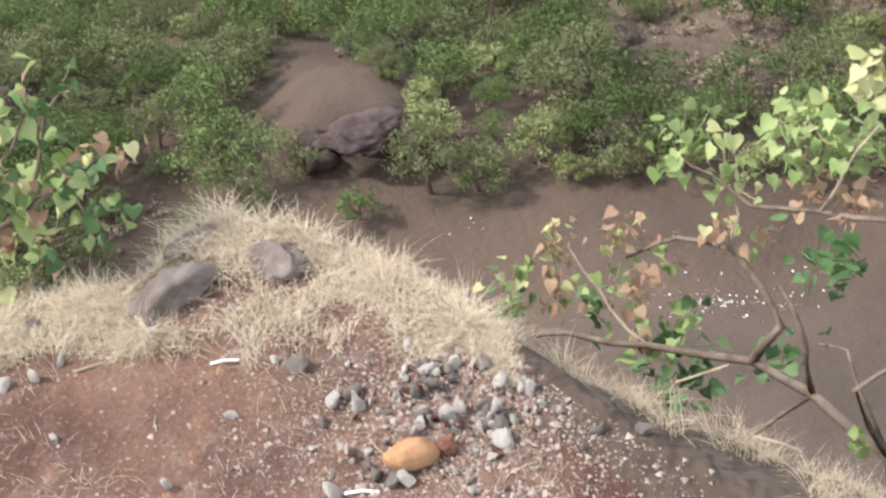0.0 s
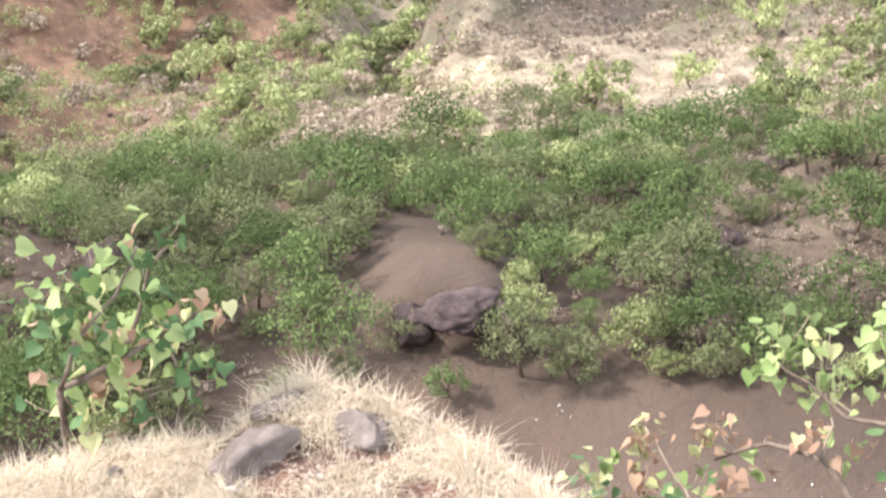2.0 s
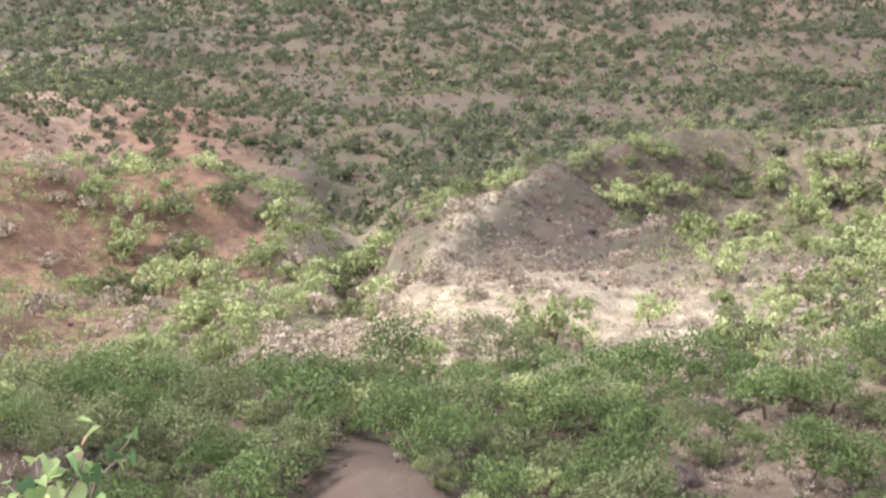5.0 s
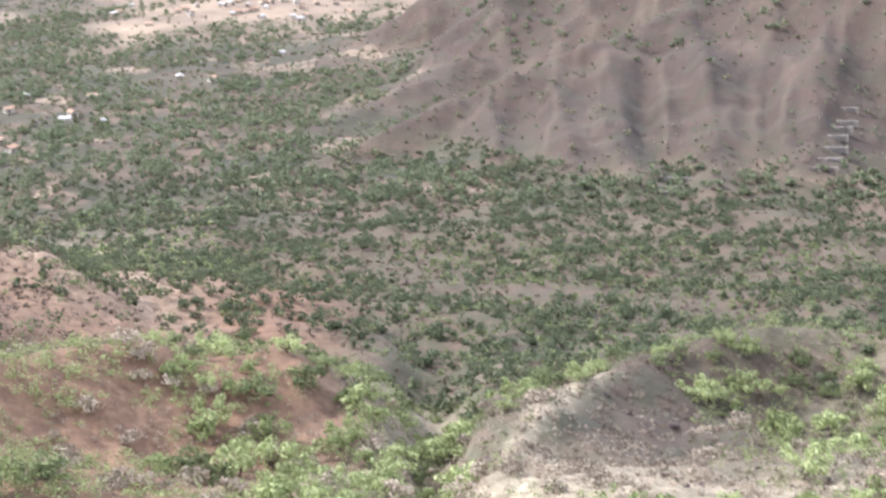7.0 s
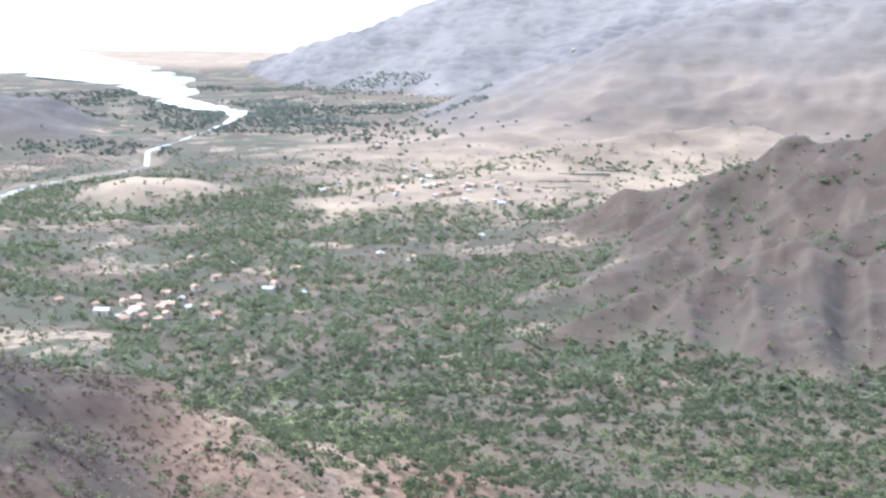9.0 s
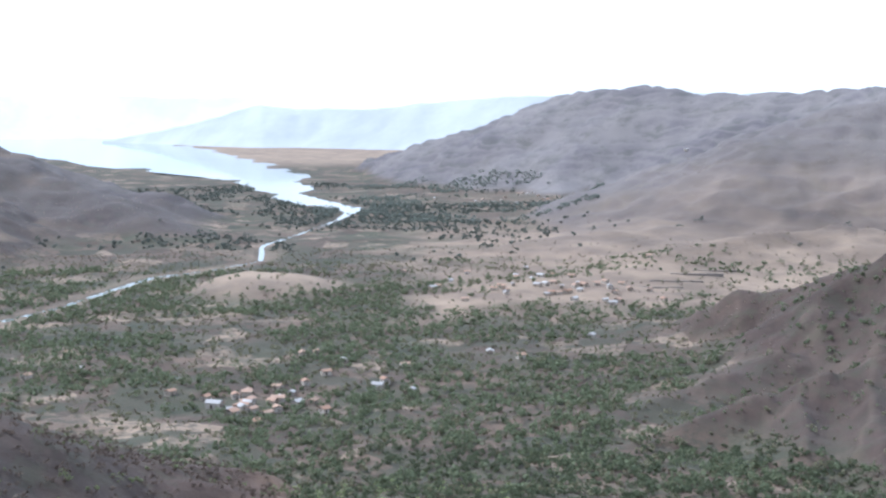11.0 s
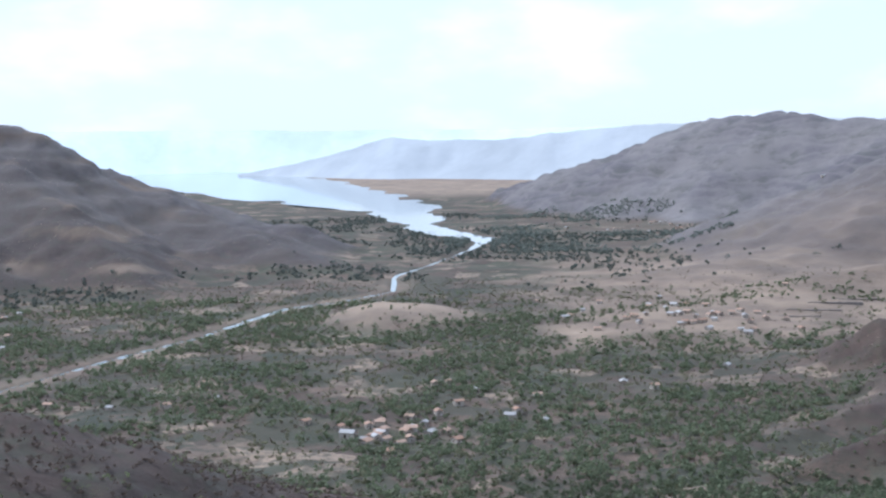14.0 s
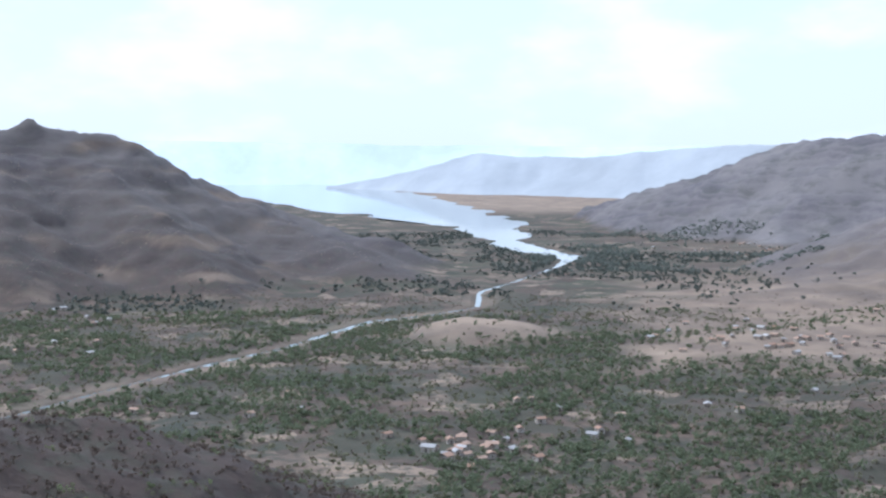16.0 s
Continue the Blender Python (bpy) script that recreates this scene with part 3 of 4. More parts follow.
            depth = (top[k] + 125) / slope * (1 - t)
            x, y = pol(az[k], rad[k] - depth)
            wob = float(fbm(np.array([x]), np.array([y]), lump, 4, seed)[0])
            v.append((x, y, -125 + (top[k] + 125) * (0.75 * t + 0.25 * t * t) + 42 * wob * t * (1 - t) * 2.2))
            if k and q:
                a = k * n + q
                f.append((a - n - 1, a - 1, a, a - n))
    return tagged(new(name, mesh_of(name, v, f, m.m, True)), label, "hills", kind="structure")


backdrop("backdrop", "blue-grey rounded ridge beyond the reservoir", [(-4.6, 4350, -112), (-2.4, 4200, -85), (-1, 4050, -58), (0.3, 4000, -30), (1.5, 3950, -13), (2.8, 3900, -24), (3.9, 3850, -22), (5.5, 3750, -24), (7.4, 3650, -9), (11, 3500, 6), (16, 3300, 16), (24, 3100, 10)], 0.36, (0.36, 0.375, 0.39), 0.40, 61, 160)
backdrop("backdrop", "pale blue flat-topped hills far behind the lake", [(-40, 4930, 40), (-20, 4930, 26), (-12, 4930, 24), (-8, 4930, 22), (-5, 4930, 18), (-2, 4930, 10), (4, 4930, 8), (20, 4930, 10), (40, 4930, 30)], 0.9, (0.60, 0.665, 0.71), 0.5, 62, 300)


# ---------------- vegetation ----------------
def leaf_cards(centres, radii, per, size, rng, flat=0.7, stray=0.45):
    """Many small leaf quads round each centre; arrays of corners and faces."""
    c = np.repeat(np.asarray(centres, float), per, axis=0)
    rr = np.repeat(np.asarray(radii, float), per)[:, None]
    n = len(c)
    d = rng.normal(size=(n, 3))
    d /= np.linalg.norm(d, axis=1)[:, None]
    p = c + d * rr * (rng.uniform(0.35, 1.0, (n, 1)) ** 0.6) * np.array([1, 1, flat])
    d = d + stray * rng.normal(size=(n, 3))
    u = np.cross(d, rng.normal(size=(n, 3)))
    u /= np.linalg.norm(u, axis=1)[:, None] + 1e-9
    v = np.cross(u, d)
    v /= np.linalg.norm(v, axis=1)[:, None] + 1e-9
    s = size * rng.uniform(0.6, 1.4, (n, 1))
    verts = np.stack([p - u * s, p + v * s * 0.7, p + u * s, p - v * s * 0.7], 1).reshape(-1, 3)
    faces = np.arange(n * 4).reshape(-1, 4)
    return verts, faces


def fast_mesh(name, verts, faces, mat):
    me = bpy.data.meshes.new(name)
    k = faces.shape[1]
    me.vertices.add(len(verts))
    me.vertices.foreach_set("co", np.asarray(verts, np.float32).ravel())
    me.loops.add(faces.size)
    me.loops.foreach_set("vertex_index", faces.astype(np.int32).ravel())
    me.polygons.add(len(faces))
    me.polygons.foreach_set("loop_start", (np.arange(len(faces)) * k).astype(np.int32))
    me.materials.append(mat)
    me.update(calc_edges=True)
    return me


def tube(bm, pts, r0, r1, sides=6):
    """A tapered, bent limb."""
    rings = []
    for i, p in enumerate(pts):
        p = Vector(p)
        a, b = Vector(pts[max(i - 1, 0)]), Vector(pts[min(i + 1, len(pts) - 1)])
        q = (b - a).to_track_quat("Z", "Y")
        r = r0 + (r1 - r0) * i / (len(pts) - 1)
        rings.append([bm.verts.new(p + q @ Vector((r * math.cos(t), r * math.sin(t), 0))) for t in (2 * math.pi * k / sides for k in range(sides))])
    for a, b in zip(rings, rings[1:]):
        for k in range(sides):
            bm.faces.new((a[k], a[(k + 1) % sides], b[(k + 1) % sides], b[k]))
    bm.faces.new(rings[-1])
    bm.faces.new(rings[0][::-1])


def make_tree(name, label, category, group, tall, wide, mat, seed, clumps, per, leaf, trunk_h, bark=None):
    rng, rnd = np.random.default_rng(seed), random.Random(seed)
    root = new(name)
    tagged(root, label, category, group)
    bm = bmesh.new()
    top = (0.12 * wide * rnd.uniform(-1, 1), 0.12 * wide * rnd.uniform(-1, 1), trunk_h)
    tube(bm, [(0, 0, -0.4), (top[0] * 0.4, top[1] * 0.4, trunk_h * 0.5), top], 0.035 * tall, 0.022 * tall)
    cs, rs = [], []
    for k in range(clumps):
        a, q = 2 * math.pi * (k + rnd.random()) / clumps * 2.4, math.sqrt(rnd.random()) * wide * 0.42
        h = trunk_h + (tall - trunk_h) * (0.15 + 0.7 * rnd.random() * (1 - 0.55 * (q / (wide * 0.42)) ** 2))
        c = (q * math.cos(a), q * math.sin(a), h)
        cs.append(c)
        rs.append(wide * rnd.uniform(0.11, 0.2))
        if k < 7:
            mid = tuple((x + y) / 2 + rnd.uniform(-0.08, 0.08) * wide for x, y in zip(top, c))
            tube(bm, [top, mid, c], 0.016 * tall, 0.005 * tall, 4)
    part("trunk", bm, bark or BARK, root)
    v, f = leaf_cards(cs, rs, per, leaf, rng, 0.75, 0.3)
    ob = new("crown", fast_mesh("crown", v, f, mat))
    ob.parent = root
    return root


TREES = [make_tree("tree", "small leafy green tree on the brown slope", "tree", "trees on the slope", t, w, m, s, 30, 54, 0.078, h)
         for t, w, m, s, h in ((3.6, 4.4, TREE_GREEN, 1, 1.3), (3.0, 4.0, TREE_GREEN, 2, 1.0), (4.2, 4.2, TREE_OLIVE, 3, 1.7), (2.6, 3.4, TREE_OLIVE, 4, 0.8), (3.3, 4.8, TREE_GREEN, 5, 1.1), (2.4, 3.0, TREE_BRIGHT, 6, 0.7), (2.2, 3.4, TREE_OLIVE, 7, 0.6))]
BUSHES = [make_tree("bush", "bright yellow-green bush on the dry slope", "bush", "bushes on the slope", t, w, m, s, 14, 46, 0.085, 0.3)
          for t, w, m, s in ((1.7, 2.6, TREE_BRIGHT, 11), (1.3, 2.2, TREE_BRIGHT, 12), (2.2, 2.5, TREE_BRIGHT, 13), (1.6, 2.4, TREE_OLIVE, 14))]
SHRUBS = [make_tree("dry_shrub", "leafless grey-brown dry shrub on the slope", "shrub", "dry shrubs on the slope", t, w, TWIG_GREY, s, 16, 24, 0.10, 0.25, PALE_BARK)
          for t, w, s in ((1.3, 2.2, 21), (1.0, 2.0, 22), (1.6, 2.4, 23))]


def bare(x, y):
    """Open ground where nothing grows: the track, the eroded patch and the gully wash."""
    r, az = math.hypot(x, y), math.degrees(math.atan2(x, y))
    if r < 42.3 and az > 19:
        return True
    if r < 48.5 and 15.5 < az < 24.2:
        return True
    if 48 < r < 57.5 and abs(az - 19.4) < 0.5 + (57.5 - r) * 0.36:
        return True
    if 54 < r < 61 and 22.0 < az < 23.7:
        return True
    if 72 < r < 86 and 20.3 < az < 22.3:
        return True
    rim = az - (22 + (r - 100) * 0.129)
    if rim > 0.3 and 106 < r < 142 and az < 31:
        return True
    return False


def scatter(kinds, count, az0, az1, r0, r1, seed, lump, cut, gap, scale=(0.7, 1.25)):
    rnd = random.Random(seed)
    spots, tries = [], 0
    while len(spots) < count and tries < 40000:
        tries += 1
        r = math.sqrt(rnd.uniform(r0 * r0, r1 * r1))
        x, y = pol(rnd.uniform(az0, az1), r)
        if bare(x, y) or fbm(np.array([x]), np.array([y]), lump, 3, seed)[0] < cut:
            continue
        if any((x - a) ** 2 + (y - b) ** 2 < gap * gap for a, b in spots):
            continue
        spots.append((x, y))
    zs = height(np.array([p[0] for p in spots]), np.array([p[1] for p in spots]))
    used = set()
    for (x, y), z in zip(spots, zs):
        src = rnd.choice(kinds)
        s = rnd.uniform(*scale)
        m = pose(x, y, float(z) - 0.05, rnd.uniform(-5, 5), rnd.uniform(-5, 5), rnd.uniform(0, 360))
        if src.name not in used:
            used.add(src.name)
            src.matrix_basis = m
        else:
            ob = copy_thing(src, m)
            ob.scale = (s, s, s * rnd.uniform(0.85, 1.15))
    for k, src in enumerate(kinds):
        if src.name not in used:
            src.matrix_basis = pose(*pol(30 + k, r0 + 5), ground_z(*pol(30 + k, r0 + 5)))


scatter(TREES, 270, -5, 53, 42, 68, 5, 8, -0.34, 1.75, (0.4, 1.1))
scatter(BUSHES, 298, -6, 48, 74, 150, 6, 14, -0.1, 1.8, (0.8, 2.0))
scatter(SHRUBS, 298, -4, 52, 64, 135, 7, 14, -0.35, 1.2, (0.6, 1.4))


def lone_bush(label, az, r, tall, wide, mat, seed):
    x, y = pol(az, r)
    root = make_tree("bush", label, "bush", "", tall, wide, mat, seed, 18, 60, 0.05, 0.3)
    root.matrix_basis = pose(x, y, ground_z(x, y) - 0.05, 0, 0, 50 * seed)
    return root


lone_bush("feathery green bush on the brown track", 20.4, 41.3, 1.7, 1.9, TREE_GREEN, 81)
lone_bush("grey-green bush beside the rock hollow", 18.3, 45.0, 2.1, 2.6, TREE_OLIVE, 82)
lone_bush("small yellow-green bush on the bare bank", 22.3, 51.5, 1.2, 1.3, TREE_BRIGHT, 83)
lone_bush("low yellow-green bush on the bare bank", 23.3, 49.3, 1.1, 1.5, TREE_BRIGHT, 84)
lone_bush("small dark green bush on the bare bank", 17.0, 53.5, 1.4, 1.6, TREE_GREEN, 85)


def wood(name, label, category, mat, seed, count, az0, az1, r0, r1, size, per, leaf, lump, cut, keep=None, squash=0.75, trunks=False):
    """Trees and scrub too many to count, in one mesh."""
    rng = np.random.default_rng(seed)
    n = count * 6
    r = np.sqrt(rng.uniform(r0 * r0, r1 * r1, n))
    az = rng.uniform(az0, az1, n)
    x, y = r * np.sin(np.radians(az)), r * np.cos(np.radians(az))
    ok = fbm(x, y, lump, 3, seed) + rng.normal(0, 0.08, n) > cut
    z = height(x, y)
    ok &= z > WATER_Z + 0.35
    if r1 > 450:
        gap, half = along(x, y, STREAM)
        ok &= gap > half + 5 + 3 * rng.random(n)
    if keep is not None:
        ok &= keep(x, y, z, r, az, rng)
    x, y, z = x[ok][:count], y[ok][:count], z[ok][:count]
    s = size * rng.uniform(0.45, 1.0, len(x)) * (0.8 + rng.random(len(x)) ** 3)
    lobes, c, q = 3, [], []
    for k in range(lobes):
        off = rng.normal(0, 0.42, (len(x), 3)) * s[:, None]
        c.append(np.stack([x + off[:, 0], y + off[:, 1], z + s * squash * 0.95 + off[:, 2] * 0.5], 1))
        q.append(s * rng.uniform(0.5, 0.8, len(x)))
    v, f = leaf_cards(np.concatenate(c), np.concatenate(q), per // lobes, leaf, rng, squash, 0.45 if r1 < 250 else 0.18)
    return tagged(new(name, fast_mesh(name, v, f, mat)), label, category, kind="stuff")


def hill_thin(x, y, z, r, az, rng):
    """Trees keep to the valley floor and are sparse on bare hills, the pale hillock and sunlit terraces."""
    tags = land_tags(x, y, z)
    p = (1.0 - 0.95 * tags[4] - 0.86 * tags[3]) * (1 - 0.8 * tags[0])
    for cx, cy, q in ((6, 552, 20), (204, 858, 40)):
        p = p * (1 - 0.85 * np.exp(-((x - cx) ** 2 + (y - cy) ** 2) / q ** 2))
    return rng.random(len(x)) < p


def slope_woods(x, y, z, r, az, rng):
    """Woods thicken towards the foot of the slope and the stream bed, and leave the bare spurs."""
    p = 0.15 + 0.85 * smooth(185, 250, r + 70 * smooth(17, 23, az) + 30 * fbm(x, y, 50, 3, 23)) * smooth(1, 9, az)
    return (rng.random(len(x)) < p) & (land_tags(x, y, z)[4] < 0.4)


def not_bare(x, y, z, r, az, rng):
    return np.array([not bare(a, b) for a, b in zip(x, y)])


def sunny_scrub(x, y, z, r, az, rng):
    """Green scrub keeps to the red spur and the gully; the straw slope beyond carries less."""
    return not_bare(x, y, z, r, az, rng) & (rng.random(len(x)) < 1 - 0.6 * smooth(22, 26, az) * smooth(125, 112, r))


wood("scrub", "low pale green scrub on the slope", "scrub", TREE_BRIGHT, 31, 2000, -12, 54, 70, 160, 1.15, 45, 0.09, 13, -0.05, sunny_scrub)
wood("scrub", "bright green bushes on the red spur", "scrub", TREE_BRIGHT, 56, 520, -4, 18, 86, 138, 1.15, 45, 0.09, 9, -0.1)
wood("scrub", "olive green scrub on the slope", "scrub", TREE_OLIVE, 40, 1600, -12, 54, 68, 200, 0.95, 36, 0.08, 13, -0.1, sunny_scrub)
wood("scrub", "dark brown leafless scrub on the shaded spur", "scrub", BARK_TWIG, 44, 1700, 22, 48, 102, 168, 0.65, 24, 0.09, 14, -0.35)
wood("scrub", "grey-brown leafless scrub on the slope", "scrub", TWIG_GREY, 32, 4200, -12, 54, 62, 190, 0.6, 24, 0.075, 15, -0.4)
wood("dry_tufts", "pale dry grass tufts on the sunlit slope", "grass", TWIG_GREY, 53, 6500, 8, 50, 62, 122, 0.32, 15, 0.055, 12, -0.5)
wood("undergrowth", "grey-brown leafless brush on the rocky bank", "undergrowth", TWIG_GREY, 54, 800, 33, 54, 46, 68, 0.5, 36, 0.06, 7, -0.25)
wood("undergrowth", "low dark green undergrowth between the trees", "undergrowth", TREE_OLIVE, 33, 700, -4, 54, 43, 74, 0.45, 36, 0.07, 9, 0.0, not_bare)
wood("undergrowth", "low grey dry undergrowth between the trees", "undergrowth", TWIG_GREY, 41, 500, -4, 54, 43, 74, 0.4, 36, 0.06, 9, -0.1, not_bare)
wood("woodland", "scattered green trees on the lower hillside", "trees", FAR_GREEN, 34, 4800, -20, 52, 145, 470, 1.8, 45, 0.32, 34, -0.34, slope_woods)
wood("woodland", "olive bushes on the lower hillside", "bushes", TREE_OLIVE, 35, 2200, -18, 50, 140, 330, 1.1, 30, 0.25, 30, -0.3, slope_woods)
wood("scrub", "dry brown scrub on the lower hillside", "scrub", BARK_TWIG, 43, 4500, -20, 52, 165, 430, 0.9, 18, 0.2, 40, -0.5)
wood("scrub", "brown twiggy scrub on the bare brown spur", "scrub", BARK_TWIG, 49, 1800, -22, 8, 160, 265, 0.75, 18, 0.16, 22, -0.4)
wood("scrub", "small green bushes on the bare brown spur", "scrub", TREE_OLIVE, 50, 260, -22, 8, 160, 265, 0.9, 30, 0.17, 22, -0.2)
wood("far_trees", "dark blue-green groves at the foot of the plateau", "trees", FAR_HAZED, 52, 1800, 3.5, 18, 1380, 1980, 2.8, 15, 0.9, 110, 0.02, lambda x, y, z, r, az, rng: z < -92)
wood("valley_trees", "dense green groves on the valley floor", "trees", FAR_GREEN, 36, 8000, -24, 40, 390, 1050, 2.6, 24, 0.62, 55, -0.06, hill_thin)
wood("valley_trees", "single olive green trees between the fields", "trees", TREE_OLIVE_FAR, 46, 3200, -24, 40, 380, 1050, 1.9, 24, 0.5, 60, -0.35, hill_thin)
wood("scrub", "bright bushes on the sunlit foot of the slope", "scrub", TREE_BRIGHT, 47, 260, -3, 12, 285, 410, 1.3, 30, 0.26, 30, -0.3)
wood("valley_scrub", "brown-green scrub between the valley trees", "scrub", TREE_OLIVE_FAR, 37, 6500, -24, 40, 250, 1150, 1.1, 12, 0.36, 70, -0.4, hill_thin)
wood("valley_scrub", "dry brown scrub between the valley fields", "scrub", BARK_TWIG, 48, 4500, -24, 42, 250, 1150, 1.0, 12, 0.34, 50, -0.4, hill_thin)
wood("far_trees", "blue-green groves in the far valley", "trees", FAR_HAZED, 38, 3600, -20, 30, 1050, 2100, 2.6, 18, 0.9, 120, 0.1, lambda x, y, z, r, az, rng: hill_thin(x, y, z, r, az, rng) & (z < -100))
wood("hill_scrub", "sparse brown-green scrub on the high hillsides", "scrub", TWIG_GREY, 39, 2600, -24, 42, 380, 1500, 0.7, 12, 0.26, 60, -0.1, lambda x, y, z, r, az, rng: land_tags(x, y, z)[4] > 0.3)
wood("hill_scrub", "sparse dark green scrub on the high hillsides", "scrub", FAR_GREEN, 42, 1500, -24, 42, 380, 900, 0.8, 12, 0.3, 60, 0.0, lambda x, y, z, r, az, rng: land_tags(x, y, z)[4] > 0.3)


# ---------------- rocks and rubble ----------------
def rock_mesh(name, size, mat, seed, rough=0.22, levels=2, cut=0.0):
    bm = bmesh.new()
    bmesh.ops.create_icosphere(bm, subdivisions=levels, radius=1.0)
    rnd = random.Random(seed)
    cuts = [(Vector((rnd.gauss(0, 1), rnd.gauss(0, 1), rnd.gauss(0, 1))).normalized(), rnd.uniform(0.45, 0.8) + cut) for _ in range(9)]
    off = Vector((seed * 3.1, seed * 1.7, 0))
    for v in bm.verts:
        for nrm, lim in cuts:
            over = v.co.dot(nrm) - lim
            if over > 0:
                v.co -= nrm * over * 0.9
        v.co *= 1 + rough * noise.noise(v.co * 1.6 + off) + rough * 0.5 * noise.noise(v.co * 4 + off) + rough * 0.3 * noise.noise(v.co * 11 + off)
        v.co = Vector((v.co.x * size[0], v.co.y * size[1], v.co.z * size[2]))
    me = bpy.data.meshes.new(name)
    bm.to_mesh(me)
    bm.free()
    me.materials.append(mat)
    me.polygons.foreach_set("use_smooth", [levels > 2] * len(me.polygons))
    return me


def rock(name, label, me, x, y, sink, turn=(0, 0, 0), group="", category="stone", z=None):
    ob = new(name, me)
    ob.matrix_basis = pose(x, y, (ground_z(x, y) if z is None else z) + sink, *turn)
    return tagged(ob, label, category, group)


rock("boulder", "dark brown weathered boulder bedded in dry grass", rock_mesh("boulder", (0.128, 0.09, 0.078), BOULDER, 3, 0.3, 4, 0.05), 0.50, 2.765, -0.008, (0, 6, 20), category="boulder")
rock("boulder", "dark pointed boulder standing in dry grass", rock_mesh("boulder", (0.092, 0.075, 0.07), BOULDER, 5, 0.3, 4, 0.02), 0.775, 2.72, 0.004, (10, -8, -20), category="boulder")
rock("boulder", "flat grey rock half hidden by dry grass", rock_mesh("boulder", (0.09, 0.05, 0.03), BOULDER, 8, 0.2, 3), 0.62, 2.93, 0.015, (0, 0, 15), category="boulder")
rock("stone", "smooth oval ochre stone on the rubble", rock_mesh("stone", (0.062, 0.036, 0.034), ORANGE_STONE, 9, 0.1, 4, 0.3), 0.72, 1.94, 0.028, (0, 8, -24))
rock("stone", "red-brown stone beside the ochre one", rock_mesh("stone", (0.03, 0.028, 0.028), RED_STONE, 10), 0.80, 1.925, 0.012)
STONES = [rock_mesh("stone", (1.0, 0.85, 0.8), m, 20 + k, 0.32, 2, -0.14) for k, m in enumerate((WHITE_STONE, WHITE_STONE, GREY_STONE, GREY_STONE, GREY_STONE, RED_STONE))]


def stone(kind, x, y, s, label, group="rubble on the ledge", rnd=random):
    ob = new("stone", STONES[kind])
    ob.matrix_basis = pose(x, y, ground_z(x, y) + s * 0.4, rnd.uniform(0, 360), rnd.uniform(0, 360), rnd.uniform(0, 360)) @ Matrix.Diagonal((s, s * rnd.uniform(0.75, 1.1), s * rnd.uniform(0.7, 1.0), 1))
    return tagged(ob, label, "stone", group)


LABELS = ("chalky white stone on the red ledge", "pale limewashed stone on the red ledge", "grey basalt stone in the rubble", "rough grey stone in the rubble", "small grey stone on the red soil", "red-brown stone in the rubble")
rs = random.Random(77)
for k, x, y, s in ((1, 0.70, 2.16, 0.042), (0, 1.00, 2.02, 0.034), (1, 1.03, 1.95, 0.027), (0, 0.45, 2.31, 0.024), (1, 0.25, 2.21, 0.025), (0, 0.11, 2.70, 0.027), (0, 0.04, 2.72, 0.03), (2, 0.16, 2.89, 0.034),
                   (3, 1.16, 1.70, 0.026), (0, 0.91, 1.86, 0.034), (0, 0.88, 2.15, 0.033), (1, 0.84, 2.00, 0.04), (2, 0.65, 2.36, 0.034), (0, 0.61, 2.41, 0.022), (2, 0.86, 2.10, 0.03), (3, 0.92, 2.12, 0.026),
                   (1, 0.94, 1.95, 0.035), (2, 0.92, 1.90, 0.03), (0, 0.62, 2.06, 0.018), (0, 0.66, 2.03, 0.016), (3, 0.64, 2.0, 0.02), (1, 0.88, 2.25, 0.022), (0, 0.18, 2.72, 0.022), (5, 0.85, 1.96, 0.022), (2, 1.09, 1.76, 0.02)):
    stone(k, x, y, s, LABELS[k], rnd=rs)
count = 0
while count < 250:
    if rs.random() < 0.78:
        x, y = rs.gauss(0.86, 0.14), rs.gauss(2.0, 0.15)
    else:
        x, y = rs.uniform(-0.05, 1.4), rs.uniform(1.7, 2.75)
    r, az = math.hypot(x, y), math.degrees(math.atan2(x, y))
    if r > np.interp(az, EDGE_AZ, EDGE_R) - 0.04 or r < 1.7:
        continue
    k = rs.choice((0, 0, 1, 1, 1, 2, 3, 4, 5))
    stone(k, x, y, min(0.032, 0.005 + rs.expovariate(135)), LABELS[k], rnd=rs)
    count += 1


def gravel():
    """Grit too fine to count, strewn on the ledge."""
    rng = np.random.default_rng(12)
    n = 22000
    x = np.where(rng.random(n) < 0.62, rng.normal(0.85, 0.2, n), rng.uniform(-0.4, 1.6, n))
    y = np.where(rng.random(n) < 0.5, rng.normal(2.0, 0.2, n), rng.uniform(1.5, 2.9, n))
    ok = np.hypot(x, y) < np.interp(np.degrees(np.arctan2(x, y)), EDGE_AZ, EDGE_R) - 0.02
    x, y = x[ok], y[ok]
    z = height(x, y)
    s = 0.0013 + rng.exponential(0.0018, len(x))
    base = np.array([(1, 0, 0), (-0.5, 0.87, 0), (-0.5, -0.87, 0), (0.1, 0.1, 0.9)])
    a = rng.uniform(0, 6.28, len(x))
    rot = np.stack([np.stack([np.cos(a), -np.sin(a), 0 * a], 1), np.stack([np.sin(a), np.cos(a), 0 * a], 1), np.stack([0 * a, 0 * a, 1 + 0 * a], 1)], 1)
    v = np.einsum("nij,kj->nki", rot, base) * s[:, None, None] + np.stack([x, y, z], 1)[:, None, :]
    i = np.arange(len(x))[:, None, None] * 4
    f = (i + np.array([(0, 1, 3), (1, 2, 3), (2, 0, 3)])[None]).reshape(-1, 3)
    m = Mat("mixed_grit", 0.95, 0.1)
